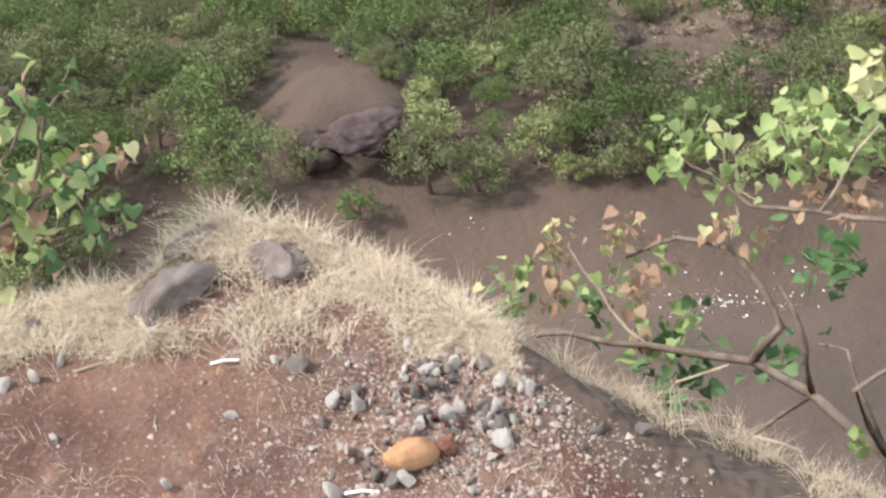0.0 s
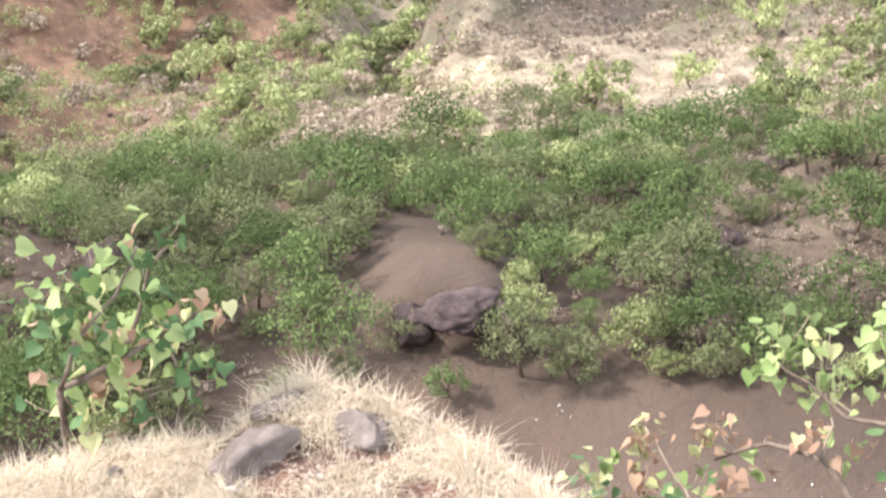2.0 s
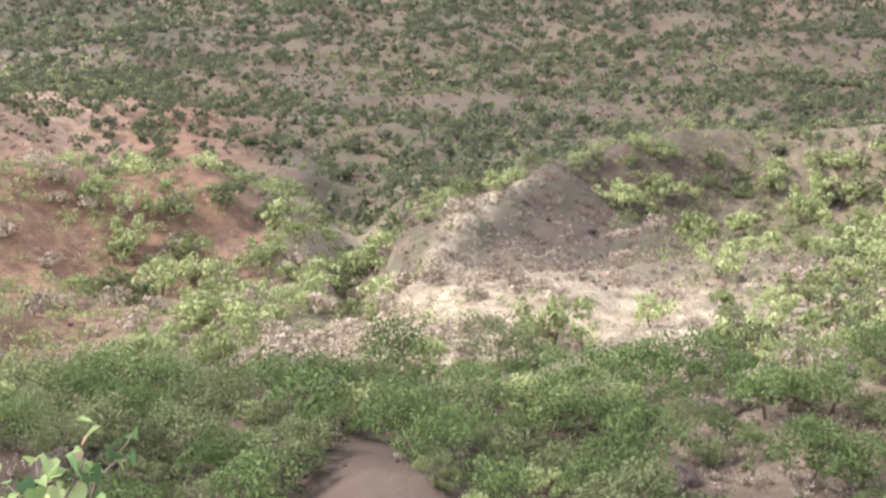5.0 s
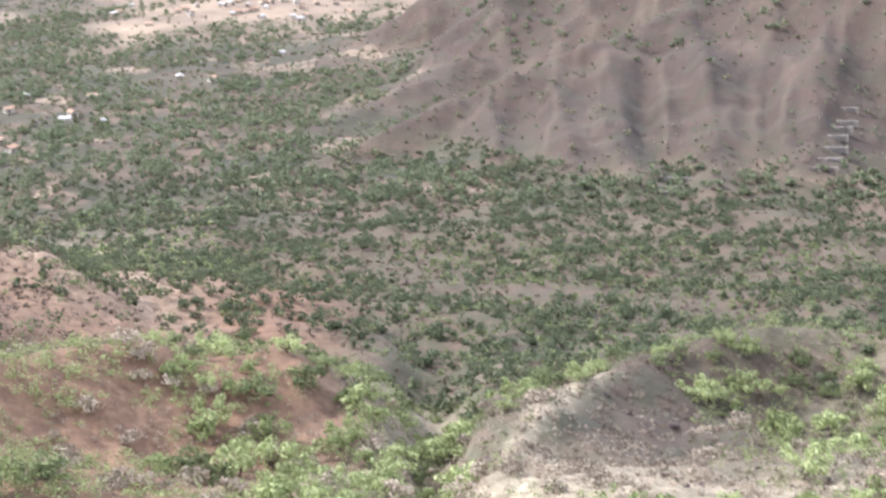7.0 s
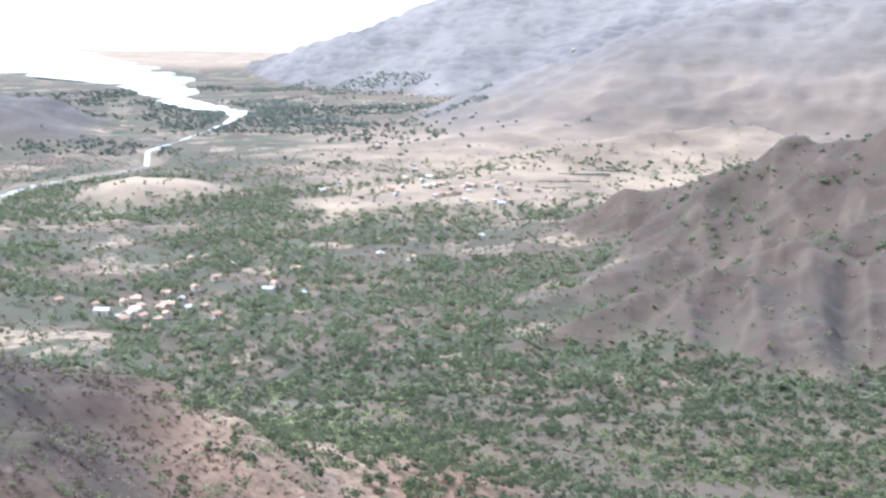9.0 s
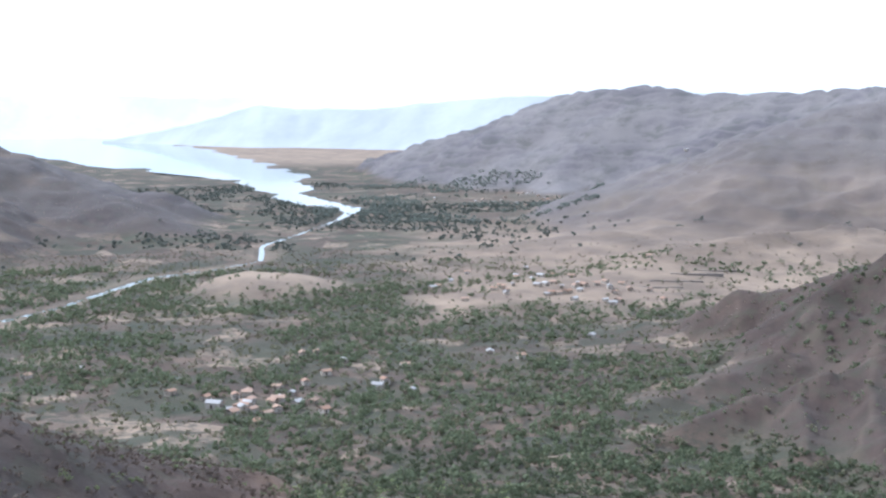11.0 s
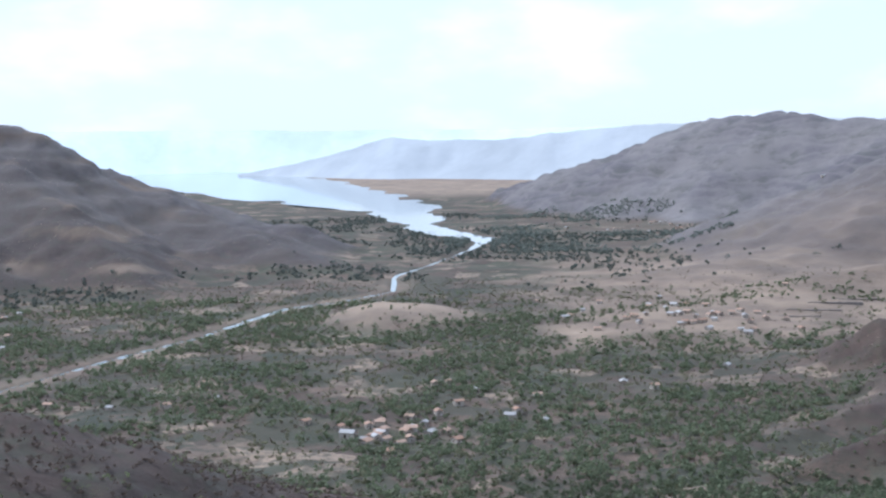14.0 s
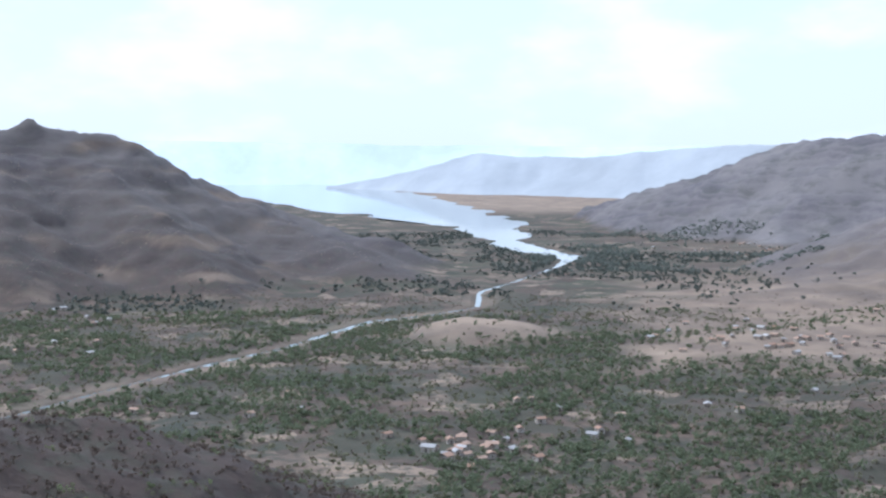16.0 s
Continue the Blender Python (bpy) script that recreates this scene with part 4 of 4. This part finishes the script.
    m.colour(m.mix(m.island(), (0.13, 0.085, 0.07), (0.42, 0.36, 0.32)))
    return tagged(new("gravel", fast_mesh("gravel", v.reshape(-1, 3), f, m.m)), "fine grey and white grit on red soil", "gravel", kind="stuff")


gravel()


def dry_grass(name, label, n, az0, az1, depth_in, depth_out, tall, seed, cut=-0.3, lump=0.3):
    """Straw-coloured bent blades along the rim of the ledge."""
    rng = np.random.default_rng(seed)
    az = rng.uniform(az0, az1, n * 3)
    edge = np.interp(az, EDGE_AZ, EDGE_R)
    r = edge - np.interp(az, [-10, 3, 14, 26, 40], depth_in) * (0.55 + 0.6 * vnoise(az / 2.2, az * 0, seed)) * rng.random(n * 3) ** 0.9 + depth_out * rng.random(n * 3)
    x, y = r * np.sin(np.radians(az)), r * np.cos(np.radians(az))
    ok = fbm(x, y, lump, 3, seed) > cut
    for bx, by, br in ((0.50, 2.80, 0.11), (0.77, 2.72, 0.075)):
        ok &= np.hypot(x - bx, (y - by + 0.04) * 0.8) > br
    x, y = x[ok][:n], y[ok][:n]
    n = len(x)
    z = height(x, y) - 0.005
    h = tall * rng.uniform(0.35, 1.2, n) * (0.75 + 0.5 * (fbm(x, y, 0.25, 2, seed + 3) + 0.3))
    h = np.maximum(h, 0.02)
    a = 7 * fbm(x, y, 0.12, 3, seed + 5) + rng.normal(0, 1.5, n)
    lean = rng.uniform(0.5, 2.0, n)
    dx, dy = np.cos(a), np.sin(a)
    w = rng.uniform(0.0006, 0.0014, n)
    v = np.zeros((n, 7, 3))
    for k, t in enumerate((0.0, 0.4, 0.75, 1.0)):
        bend = lean * t * t
        px, py = x + dx * h * bend * 0.8, y + dy * h * bend * 0.8
        pz = z + h * t * (1 - 0.35 * lean * t)
        ww = w * (1 - 0.8 * t)
        if k < 3:
            v[:, 2 * k] = np.stack([px - dy * ww, py + dx * ww, pz], 1)
            v[:, 2 * k + 1] = np.stack([px + dy * ww, py - dx * ww, pz], 1)
        else:
            v[:, 6] = np.stack([px, py, pz], 1)
    i = np.arange(n)[:, None, None] * 7
    f = (i + np.array([(0, 1, 3), (0, 3, 2), (2, 3, 5), (2, 5, 4), (4, 5, 6)])[None]).reshape(-1, 3)
    return tagged(new(name, fast_mesh(name, v.reshape(-1, 3), f, GRASS)), label, "grass", kind="stuff")


dry_grass("dry_grass", "tangled straw-coloured dry grass along the cliff rim", 19000, -12, 27, [0.15, 0.22, 0.56, 0.18, 0.08], 0.08, 0.07, 51, -0.32, 0.3)
dry_grass("dry_grass", "longer bleached stalks standing in the dry grass", 5500, -12, 27, [0.13, 0.18, 0.5, 0.15, 0.08], 0.08, 0.105, 54, -0.1, 0.2)
dry_grass("dry_grass", "thin dry grass hanging over the rim", 2200, 26, 50, [0.1, 0.1, 0.1, 0.10, 0.04], 0.35, 0.09, 52, 0.1)
dry_grass("dry_grass", "sparse dry stalks on the red soil", 900, -10, 30, [1.0, 1.1, 1.2, 0.7, 0.2], 0.0, 0.05, 53, 0.05)

# weathered outcrop with a dark hollow under its brow
ox, oy = pol(21.4, 44.3)
oz = ground_z(ox, oy)
outcrop = tagged(new("rock_outcrop"), "dark basalt outcrop with a shadowed hollow beneath", "outcrop")
outcrop.matrix_basis = pose(ox, oy, oz - 0.3, 0, 0, -22) @ Matrix.Diagonal((1.12, 1.12, 1.2, 1))
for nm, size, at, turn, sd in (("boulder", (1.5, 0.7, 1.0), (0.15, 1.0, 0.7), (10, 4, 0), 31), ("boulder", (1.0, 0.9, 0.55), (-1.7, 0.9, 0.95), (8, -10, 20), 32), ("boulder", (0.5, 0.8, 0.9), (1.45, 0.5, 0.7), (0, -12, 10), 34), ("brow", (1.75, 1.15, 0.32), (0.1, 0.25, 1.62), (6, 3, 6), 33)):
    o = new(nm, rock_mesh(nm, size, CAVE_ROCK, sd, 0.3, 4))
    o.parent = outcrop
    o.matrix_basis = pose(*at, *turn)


# loose dark rocks on the shaded slopes
SLOPE_ROCKS = [rock_mesh("rock", (1.0, 0.8, 0.7), CAVE_ROCK, 50 + k, 0.35, 3) for k in range(4)]
rr = random.Random(21)
for az0, az1, r0, r1, n, s0, s1 in ((33, 47, 52, 74, 34, 0.25, 1.1), (3, 8, 50, 56, 7, 0.7, 1.7), (16, 30, 44, 70, 10, 0.15, 0.4), (22, 40, 95, 140, 22, 0.25, 0.8), (0, 14, 95, 140, 10, 0.2, 0.6)):
    for _ in range(n):
        x, y = pol(rr.uniform(az0, az1), rr.uniform(r0, r1))
        k = s0 + (s1 - s0) * rr.random() ** 2
        ob = rock("rock", "dark weathered rock half sunk in the slope", rr.choice(SLOPE_ROCKS), x, y, 0.1 * k, (rr.uniform(-20, 20), rr.uniform(-20, 20), rr.uniform(0, 360)), "rocks on the slope", "rock")
        ob.scale = (k, k, k)


# ---------------- leafy saplings at the rim ----------------
def leaf_mesh(mat, seed):
    """A heart-shaped leaf with a drip tip, folded along its midrib and drooping."""
    outline = [(0.0, 0.10), (0.30, 0.0), (0.48, 0.18), (0.46, 0.42), (0.28, 0.68), (0.08, 0.88)]
    rnd = random.Random(seed)
    fold, droop = rnd.uniform(0.15, 0.5), rnd.uniform(0.1, 0.5)
    v = [(0, y, -droop * y * y) for y in (0.08, 0.3, 0.6, 0.85, 1.12)]
    n = len(v)
    v += [(x, y, fold * x - droop * y * y + 0.04 * math.sin(9 * y)) for x, y in outline[1:]]
    k = n + len(outline) - 1
    v += [(-x, y, fold * x - droop * y * y + 0.04 * math.sin(9 * y + 1)) for x, y in outline[1:]]
    f = []
    for b, flip in ((n, False), (k, True)):
        tri = [(0, b, b + 1), (0, b + 1, 1), (1, b + 1, b + 2), (1, b + 2, 2), (2, b + 2, b + 3), (2, b + 3, 3), (3, b + 3, b + 4), (3, b + 4, 4)]
        f += [t[::-1] for t in tri] if flip else tri
    return mesh_of("leaf", v, f, mat, True)


LEAVES = {key: [leaf_mesh(m, 60 + 3 * i + k) for k in range(3)] for i, (key, m) in enumerate((("green", LEAF_GREEN), ("dark", LEAF_DARK), ("pink", LEAF_PINK), ("yellow", LEAF_YELLOW)))}


def sapling(label, branches, sprays, seed):
    rnd = random.Random(seed)
    base = Vector(branches[0][2][0])
    root = tagged(new("sapling"), label, "sapling")
    root.matrix_basis = Matrix.Translation(base)
    for r0, r1, pts in branches:
        fine = []
        pv = [Vector(p) - base for p in pts]
        for a, b in zip(pv, pv[1:]):
            fine += [a, (a + b) / 2 + Vector([rnd.uniform(-1, 1) * (b - a).length * 0.05 for _ in range(3)])]
        fine.append(pv[-1])
        bm = bmesh.new()
        tube(bm, fine, r0, r1, 7)
        part("branch", bm, BARK if r0 > 0.006 else PALE_BARK, root)
    for centre, spread, count, keys, size in sprays:
        c = Vector(centre) - base
        for _ in range(round(count * 2.2)):
            d = Vector((rnd.gauss(0, 1), rnd.gauss(0, 1), rnd.gauss(0, 1)))
            p = c + Vector((d.x * spread[0], d.y * spread[0], d.z * spread[1]))
            ob = new("leaf", rnd.choice(LEAVES[rnd.choice(keys)]))
            ob.parent = root
            s = size * rnd.uniform(0.42, 0.9)
            ob.matrix_basis = pose(*p, rnd.uniform(-75, 10), rnd.uniform(-35, 35), rnd.uniform(0, 360)) @ Matrix.Diagonal((s, s, s, 1))
            if rnd.random() < 0.35:
                bm = bmesh.new()
                tube(bm, [p, p * 0.8 + c * 0.2 + Vector((0, 0, -0.02)), p * 0.45 + c * 0.55 + Vector((0, 0, -0.03))], 0.0009, 0.0016, 4)
                part("twig", bm, PALE_BARK, root)
    return root


RIGHT_BRANCHES = [
    (0.021, 0.006, [(1.93, 1.55, -1.9), (1.90, 1.62, -0.9), (1.89, 1.68, -0.58), (1.84, 1.91, -0.51), (1.77, 2.07, -0.47), (1.60, 2.30, -0.49), (1.45, 2.48, -0.49), (1.39, 2.60, -0.57)]),
    (0.015, 0.004, [(1.77, 2.07, -0.47), (1.84, 2.04, -0.36), (1.84, 2.12, -0.28), (1.82, 2.22, -0.20), (1.75, 2.36, -0.22), (1.67, 2.49, -0.34)]),
    (0.010, 0.004, [(1.84, 1.91, -0.51), (1.81, 1.91, -0.32), (1.82, 1.98, -0.23), (1.84, 2.05, -0.22)]),
    (0.009, 0.003, [(2.0, 1.60, 0.1), (1.92, 1.75, 0.16), (1.87, 1.95, 0.08), (1.81, 2.13, 0.01), (1.80, 2.27, 0.03), (1.79, 2.40, 0.02)]),
    (0.012, 0.008, [(1.93, 1.55, -0.9), (2.02, 1.56, -0.4), (2.0, 1.60, 0.1)]),
    (0.006, 0.002, [(1.60, 2.30, -0.49), (1.58, 2.45, -0.45), (1.56, 2.54, -0.36), (1.54, 2.63, -0.27)]),
    (0.008, 0.003, [(1.84, 1.91, -0.51), (1.68, 1.96, -0.61), (1.60, 2.05, -0.54)]),
    (0.005, 0.002, [(1.68, 1.96, -0.61), (1.72, 1.81, -0.56)]),
    (0.010, 0.005, [(1.89, 1.68, -0.58), (1.80, 1.73, -0.31), (1.87, 1.66, -0.20)]),
    (0.007, 0.003, [(1.89, 1.68, -0.58), (1.86, 1.77, -0.38), (1.88, 1.84, -0.31), (1.88, 1.94, -0.37)]),
    (0.005, 0.002, [(1.82, 2.22, -0.20), (1.87, 2.25, -0.13), (1.87, 2.29, -0.05)]),
    (0.006, 0.002, [(1.87, 1.95, 0.08), (1.86, 1.87, 0.26), (1.88, 1.80, 0.42)]),
    (0.005, 0.002, [(1.70, 2.08, -0.45), (1.61, 2.19, -0.55), (1.59, 2.24, -0.68)]),
]
RIGHT_SPRAYS = [
    ((1.74, 2.32, 0.14), (0.049, 0.043), 18, ('green',), 0.056),
    ((1.83, 2.25, 0.04), (0.045, 0.055), 15, ('green', 'yellow'), 0.056),
    ((1.88, 2.07, 0.23), (0.060, 0.047), 25, ('green',), 0.056),
    ((1.88, 2.01, 0.35), (0.033, 0.020), 9, ('green', 'yellow'), 0.056),
    ((1.91, 1.91, 0.31), (0.041, 0.050), 18, ('green',), 0.056),
    ((1.89, 1.85, 0.52), (0.024, 0.033), 10, ('yellow',), 0.056),
    ((1.88, 2.21, -0.17), (0.028, 0.034), 4, ('green', 'pink'), 0.056),
    ((1.83, 1.85, 0.04), (0.042, 0.041), 18, ('dark',), 0.062),
    ((1.91, 2.04, 0.07), (0.044, 0.032), 11, ('pink',), 0.050),
    ((1.93, 1.89, 0.13), (0.034, 0.021), 9, ('pink',), 0.050),
    ((1.54, 2.63, -0.33), (0.025, 0.054), 15, ('pink', 'yellow'), 0.050),
    ((1.50, 2.60, -0.46), (0.030, 0.048), 11, ('pink',), 0.050),
    ((1.66, 2.50, -0.26), (0.029, 0.041), 11, ('pink', 'yellow'), 0.050),
    ((1.67, 2.43, -0.39), (0.020, 0.048), 8, ('pink',), 0.050),
    ((1.40, 2.71, -0.48), (0.041, 0.037), 18, ('green', 'yellow', 'dark'), 0.050),
    ((1.46, 2.68, -0.38), (0.012, 0.012), 3, ('green',), 0.056),
    ((1.63, 2.58, -0.54), (0.051, 0.050), 20, ('green', 'dark'), 0.056),
    ((1.72, 2.33, -0.55), (0.070, 0.030), 18, ('dark', 'green'), 0.062),
    ((1.66, 2.25, -0.62), (0.045, 0.036), 25, ('dark',), 0.062),
    ((1.61, 2.35, -0.51), (0.012, 0.014), 4, ('pink',), 0.056),
    ((1.87, 2.08, -0.50), (0.049, 0.024), 10, ('dark',), 0.056),
    ((1.72, 2.40, -0.29), (0.058, 0.023), 8, ('pink', 'green'), 0.050),
    ((1.78, 1.69, -0.45), (0.018, 0.022), 4, ('green',), 0.056),
    ((1.82, 2.28, -0.16), (0.019, 0.034), 6, ('pink', 'yellow'), 0.050),
]
LEFT_BRANCHES = [
    (0.014, 0.004, [(0.02, 3.45, -1.5), (0.08, 3.30, -0.4), (0.11, 3.10, 0.16), (0.27, 3.13, 0.16), (0.40, 3.15, 0.19), (0.50, 3.17, 0.20), (0.60, 3.19, 0.12)]),
    (0.007, 0.003, [(0.27, 3.13, 0.16), (0.35, 3.16, 0.25), (0.42, 3.21, 0.36), (0.52, 3.26, 0.38)]),
    (0.007, 0.003, [(0.11, 3.10, 0.16), (0.18, 3.09, 0.29), (0.31, 3.13, 0.36), (0.40, 3.18, 0.45)]),
    (0.005, 0.002, [(0.40, 3.15, 0.19), (0.42, 3.15, 0.07), (0.47, 3.17, -0.05)]),
]
LEFT_SPRAYS = [
    ((0.47, 3.27, 0.41), (0.037, 0.02), 4, ('green', 'dark'), 0.070),
    ((0.38, 3.18, 0.45), (0.04, 0.03), 5, ('green', 'dark', 'pink'), 0.070),
    ((0.39, 3.18, 0.33), (0.05, 0.04), 5, ('green', 'dark'), 0.072),
    ((0.48, 3.16, 0.24), (0.05, 0.03), 5, ('green', 'yellow', 'pink'), 0.078),
    ((0.56, 3.15, 0.20), (0.025, 0.02), 2, ('pink',), 0.078),
    ((0.39, 3.15, 0.20), (0.06, 0.035), 7, ('pink', 'green', 'dark'), 0.070),
    ((0.29, 3.12, 0.27), (0.05, 0.04), 6, ('green', 'dark', 'pink'), 0.072),
    ((0.41, 3.14, 0.070), (0.06, 0.04), 7, ('green', 'dark', 'yellow'), 0.072),
    ((0.48, 3.16, 0.00), (0.04, 0.045), 5, ('dark', 'green'), 0.072),
    ((0.28, 3.12, 0.16), (0.06, 0.04), 7, ('green', 'dark', 'yellow'), 0.072),
    ((0.23, 3.09, 0.13), (0.04, 0.03), 4, ('yellow', 'pink'), 0.072),
    ((0.15, 3.10, 0.21), (0.05, 0.05), 6, ('green', 'dark', 'pink'), 0.072),
    ((0.17, 3.14, 0.33), (0.05, 0.05), 6, ('green', 'pink', 'dark'), 0.070),
    ((0.27, 3.14, 0.42), (0.05, 0.04), 6, ('green', 'dark', 'yellow'), 0.070),
    ((0.15, 3.15, 0.03), (0.06, 0.06), 7, ('green', 'dark', 'yellow'), 0.072),
    ((0.28, 3.14, 0.02), (0.06, 0.05), 7, ('pink', 'dark', 'green'), 0.072),
    ((0.10, 3.12, 0.44), (0.06, 0.06), 7, ('green', 'dark'), 0.070),
]
sapling("young fig-like tree with green and pink leaves at the cliff rim", RIGHT_BRANCHES, RIGHT_SPRAYS, 5)
sapling("leafy sapling with pink young leaves behind the dry grass", LEFT_BRANCHES, LEFT_SPRAYS, 6)


SHRUB = make_tree("shrub", "feathery green shrub growing just below the rim", "shrub", "", 0.62, 0.6, TREE_BRIGHT, 91, 20, 60, 0.016, 0.12)
SHRUB.matrix_basis = pose(1.60, 2.78, ground_z(1.60, 2.78), 0, 0, 40)
low_shrub = make_tree("shrub", "dense dark green shrub hanging below the rim", "shrub", "", 0.55, 0.5, TREE_GREEN, 92, 18, 60, 0.02, 0.12)
low_shrub.matrix_basis = pose(1.75, 2.35, ground_z(1.75, 2.35) + 0.0, 0, 0, 10)
tuft = make_tree("shrub", "dark green shrub behind the sapling", "shrub", "", 1.0, 0.9, TREE_GREEN, 93, 18, 60, 0.028, 0.2)
tuft.matrix_basis = pose(0.25, 3.95, ground_z(0.25, 3.95), 0, 0, 70)


# ---------------- litter ----------------
def stick(x, y, length, r, turn, mat, label):
    bm = bmesh.new()
    tube(bm, [(-length / 2, 0, 0), (0, 0.004, 0.002), (length / 2, 0, 0)], r, r * 0.8, 6)
    me = bpy.data.meshes.new("stick")
    bm.to_mesh(me)
    bm.free()
    me.materials.append(mat)
    ob = new("stick", me)
    ob.matrix_basis = pose(x, y, ground_z(x, y) + r * 1.5, 0, 0, turn)
    return tagged(ob, label, "stick")


stick(0.51, 2.48, 0.068, 0.0042, -27, PAPER, "short white stick lying on the red soil")
stick(0.25, 2.66, 0.10, 0.003, -17, PALE_BARK, "pale dry twig on the red soil")
stick(0.59, 1.935, 0.075, 0.004, -33, PAPER, "white bent stick among the rubble")
stick(0.68, 2.03, 0.06, 0.002, 95, PALE_BARK, "thin dry twig leaning on the rubble")
stick(0.30, 2.40, 0.05, 0.002, 70, PALE_BARK, "thin dry twig on the red soil")


def litter(name, label, az, r, spread, n, size, seed):
    rng = np.random.default_rng(seed)
    cx, cy = pol(az, r)
    x, y = cx + rng.normal(0, spread, n), cy + rng.normal(0, spread, n)
    z = height(x, y) + 0.06
    v, f = leaf_cards(np.stack([x, y, z], 1), np.full(n, 0.05), 1, size, rng, 0.5)
    return tagged(new(name, fast_mesh(name, v, f, PAPER)), label, "litter", kind="stuff")


litter("litter", "white scraps of rubbish strewn on the track", 38.0, 34.5, 0.8, 110, 0.045, 3)
litter("litter", "white scraps of rubbish on the brown track", 41.5, 35.5, 0.9, 50, 0.045, 4)
litter("litter", "few white scraps on the brown track", 25.9, 40, 0.3, 7, 0.06, 6)


# ---------------- villages ----------------
def make_house(w, l, h, roof_mat, seed):
    root = tagged(new("house"), "small limewashed house with a low pitched roof", "house", "village houses")
    bm = bmesh.new()
    bmesh.ops.create_cube(bm, size=1.0, matrix=Matrix.Translation((0, 0, h / 2 - 0.4)) @ Matrix.Diagonal((w, l, h + 0.8, 1)))
    part("wall", bm, PLASTER, root, smooth=False)
    bm = bmesh.new()
    ow, ol, rise, th = w / 2 + 0.4, l / 2 + 0.4, w * 0.24, 0.16
    a = [bm.verts.new(p) for y in (-ol, ol) for p in ((-ow, y, h - 0.1), (0, y, h + rise), (ow, y, h - 0.1), (ow, y, h - 0.1 + th), (0, y, h + rise + th), (-ow, y, h - 0.1 + th))]
    for k in range(6):
        bm.faces.new((a[k], a[(k + 1) % 6], a[6 + (k + 1) % 6], a[6 + k]))
    bm.faces.new(a[:6][::-1])
    bm.faces.new(a[6:])
    part("roof", bm, roof_mat, root, smooth=False)
    for nm, x, y, z, sx, sy, sz in (("door", 0.1 * w, -l / 2 - 0.02, 0.95, 0.9, 0.08, 1.9), ("window", -0.28 * w, -l / 2 - 0.02, 1.4, 0.7, 0.08, 0.8), ("window", 0.0, l / 2 + 0.02, 1.4, 0.7, 0.08, 0.8), ("door", -w / 2 - 0.02, 0.1 * l, 0.95, 0.08, 0.9, 1.9)):
        bm = bmesh.new()
        bmesh.ops.create_cube(bm, size=1.0, matrix=Matrix.Translation((x, y, z)) @ Matrix.Diagonal((sx, sy, sz, 1)))
        part(nm, bm, DARK_WOOD, root, smooth=False)
    return root


HOUSES = [make_house(4.2, 6.0, 2.6, TILE_ROOF, 1), make_house(4.8, 7.0, 2.8, TIN_ROOF, 2), make_house(3.6, 4.6, 2.4, TIN_ROOF, 3), make_house(5.0, 5.4, 2.7, TILE_ROOF, 4)]
rv = random.Random(9)
first = set()
for cx, cy, sx, sy, n in ((6, 552, 12, 15, 26), (26, 590, 28, 30, 8), (204, 858, 30, 32, 34), (175, 900, 50, 50, 12), (-233, 985, 26, 26, 9), (335, 1650, 60, 60, 26), (-215, 850, 22, 30, 6), (80, 640, 60, 40, 8), (-70, 640, 50, 30, 5)):
    for _ in range(n):
        x, y = rv.gauss(cx, sx), rv.gauss(cy, sy)
        z = ground_z(x, y)
        if z < WATER_Z + 1 or (z > -107 and y < 1000):
            continue
        src = rv.choice(HOUSES)
        m = pose(x, y, z, 0, 0, rv.uniform(0, 360)) @ Matrix.Diagonal((0.82, 0.82, 0.82, 1))
        if src.name in first:
            copy_thing(src, m)
        else:
            first.add(src.name)
            src.matrix_basis = m


# ---------------- terrace walls on the far side of the stream bed ----------------
def terrace_wall(x, y, length, turn):
    """A low dry-stone field wall, a little wavy and uneven."""
    rnd = random.Random(int(x * 10))
    bm = bmesh.new()
    n, top, bot = 14, [], []
    for k in range(n + 1):
        u = (k / n - 0.5) * length
        o = 0.35 * math.sin(k * 0.7) + rnd.uniform(-0.1, 0.1)
        h = 0.95 + rnd.uniform(-0.15, 0.15)
        top.append((bm.verts.new((u, o - 0.3, h)), bm.verts.new((u, o + 0.45, h + 0.05))))
        bot.append((bm.verts.new((u, o - 0.45, -1.0)), bm.verts.new((u, o + 0.6, -1.0))))
    for k in range(n):
        for q in ((bot[k][0], bot[k + 1][0], top[k + 1][0], top[k][0]), (top[k][0], top[k + 1][0], top[k + 1][1], top[k][1]), (top[k][1], top[k + 1][1], bot[k + 1][1], bot[k][1])):
            bm.faces.new(q)
    me = bpy.data.meshes.new("terrace_wall")
    bm.to_mesh(me)
    bm.free()
    me.materials.append(WALL_STONE)
    ob = new("terrace_wall", me)
    ob.matrix_basis = pose(x, y, ground_z(x, y), 0, 0, turn)
    return tagged(ob, "pale dry-stone terrace wall stepping up the slope", "terrace wall", "terrace walls")


for k in range(7):
    terrace_wall(*pol(35.9 + 0.12 * k, 408 + 9 * k), 7.5 + (k % 3), -30 + 4 * (k % 2))
for k in range(3):
    terrace_wall(*pol(29.6 + 0.3 * k, 392 + 7 * k), 8.0, -32)
for k in range(4):
    terrace_wall(*pol(17.0 + 0.8 * k, 905 + 22 * k), 34.0, -20 + 3 * k)
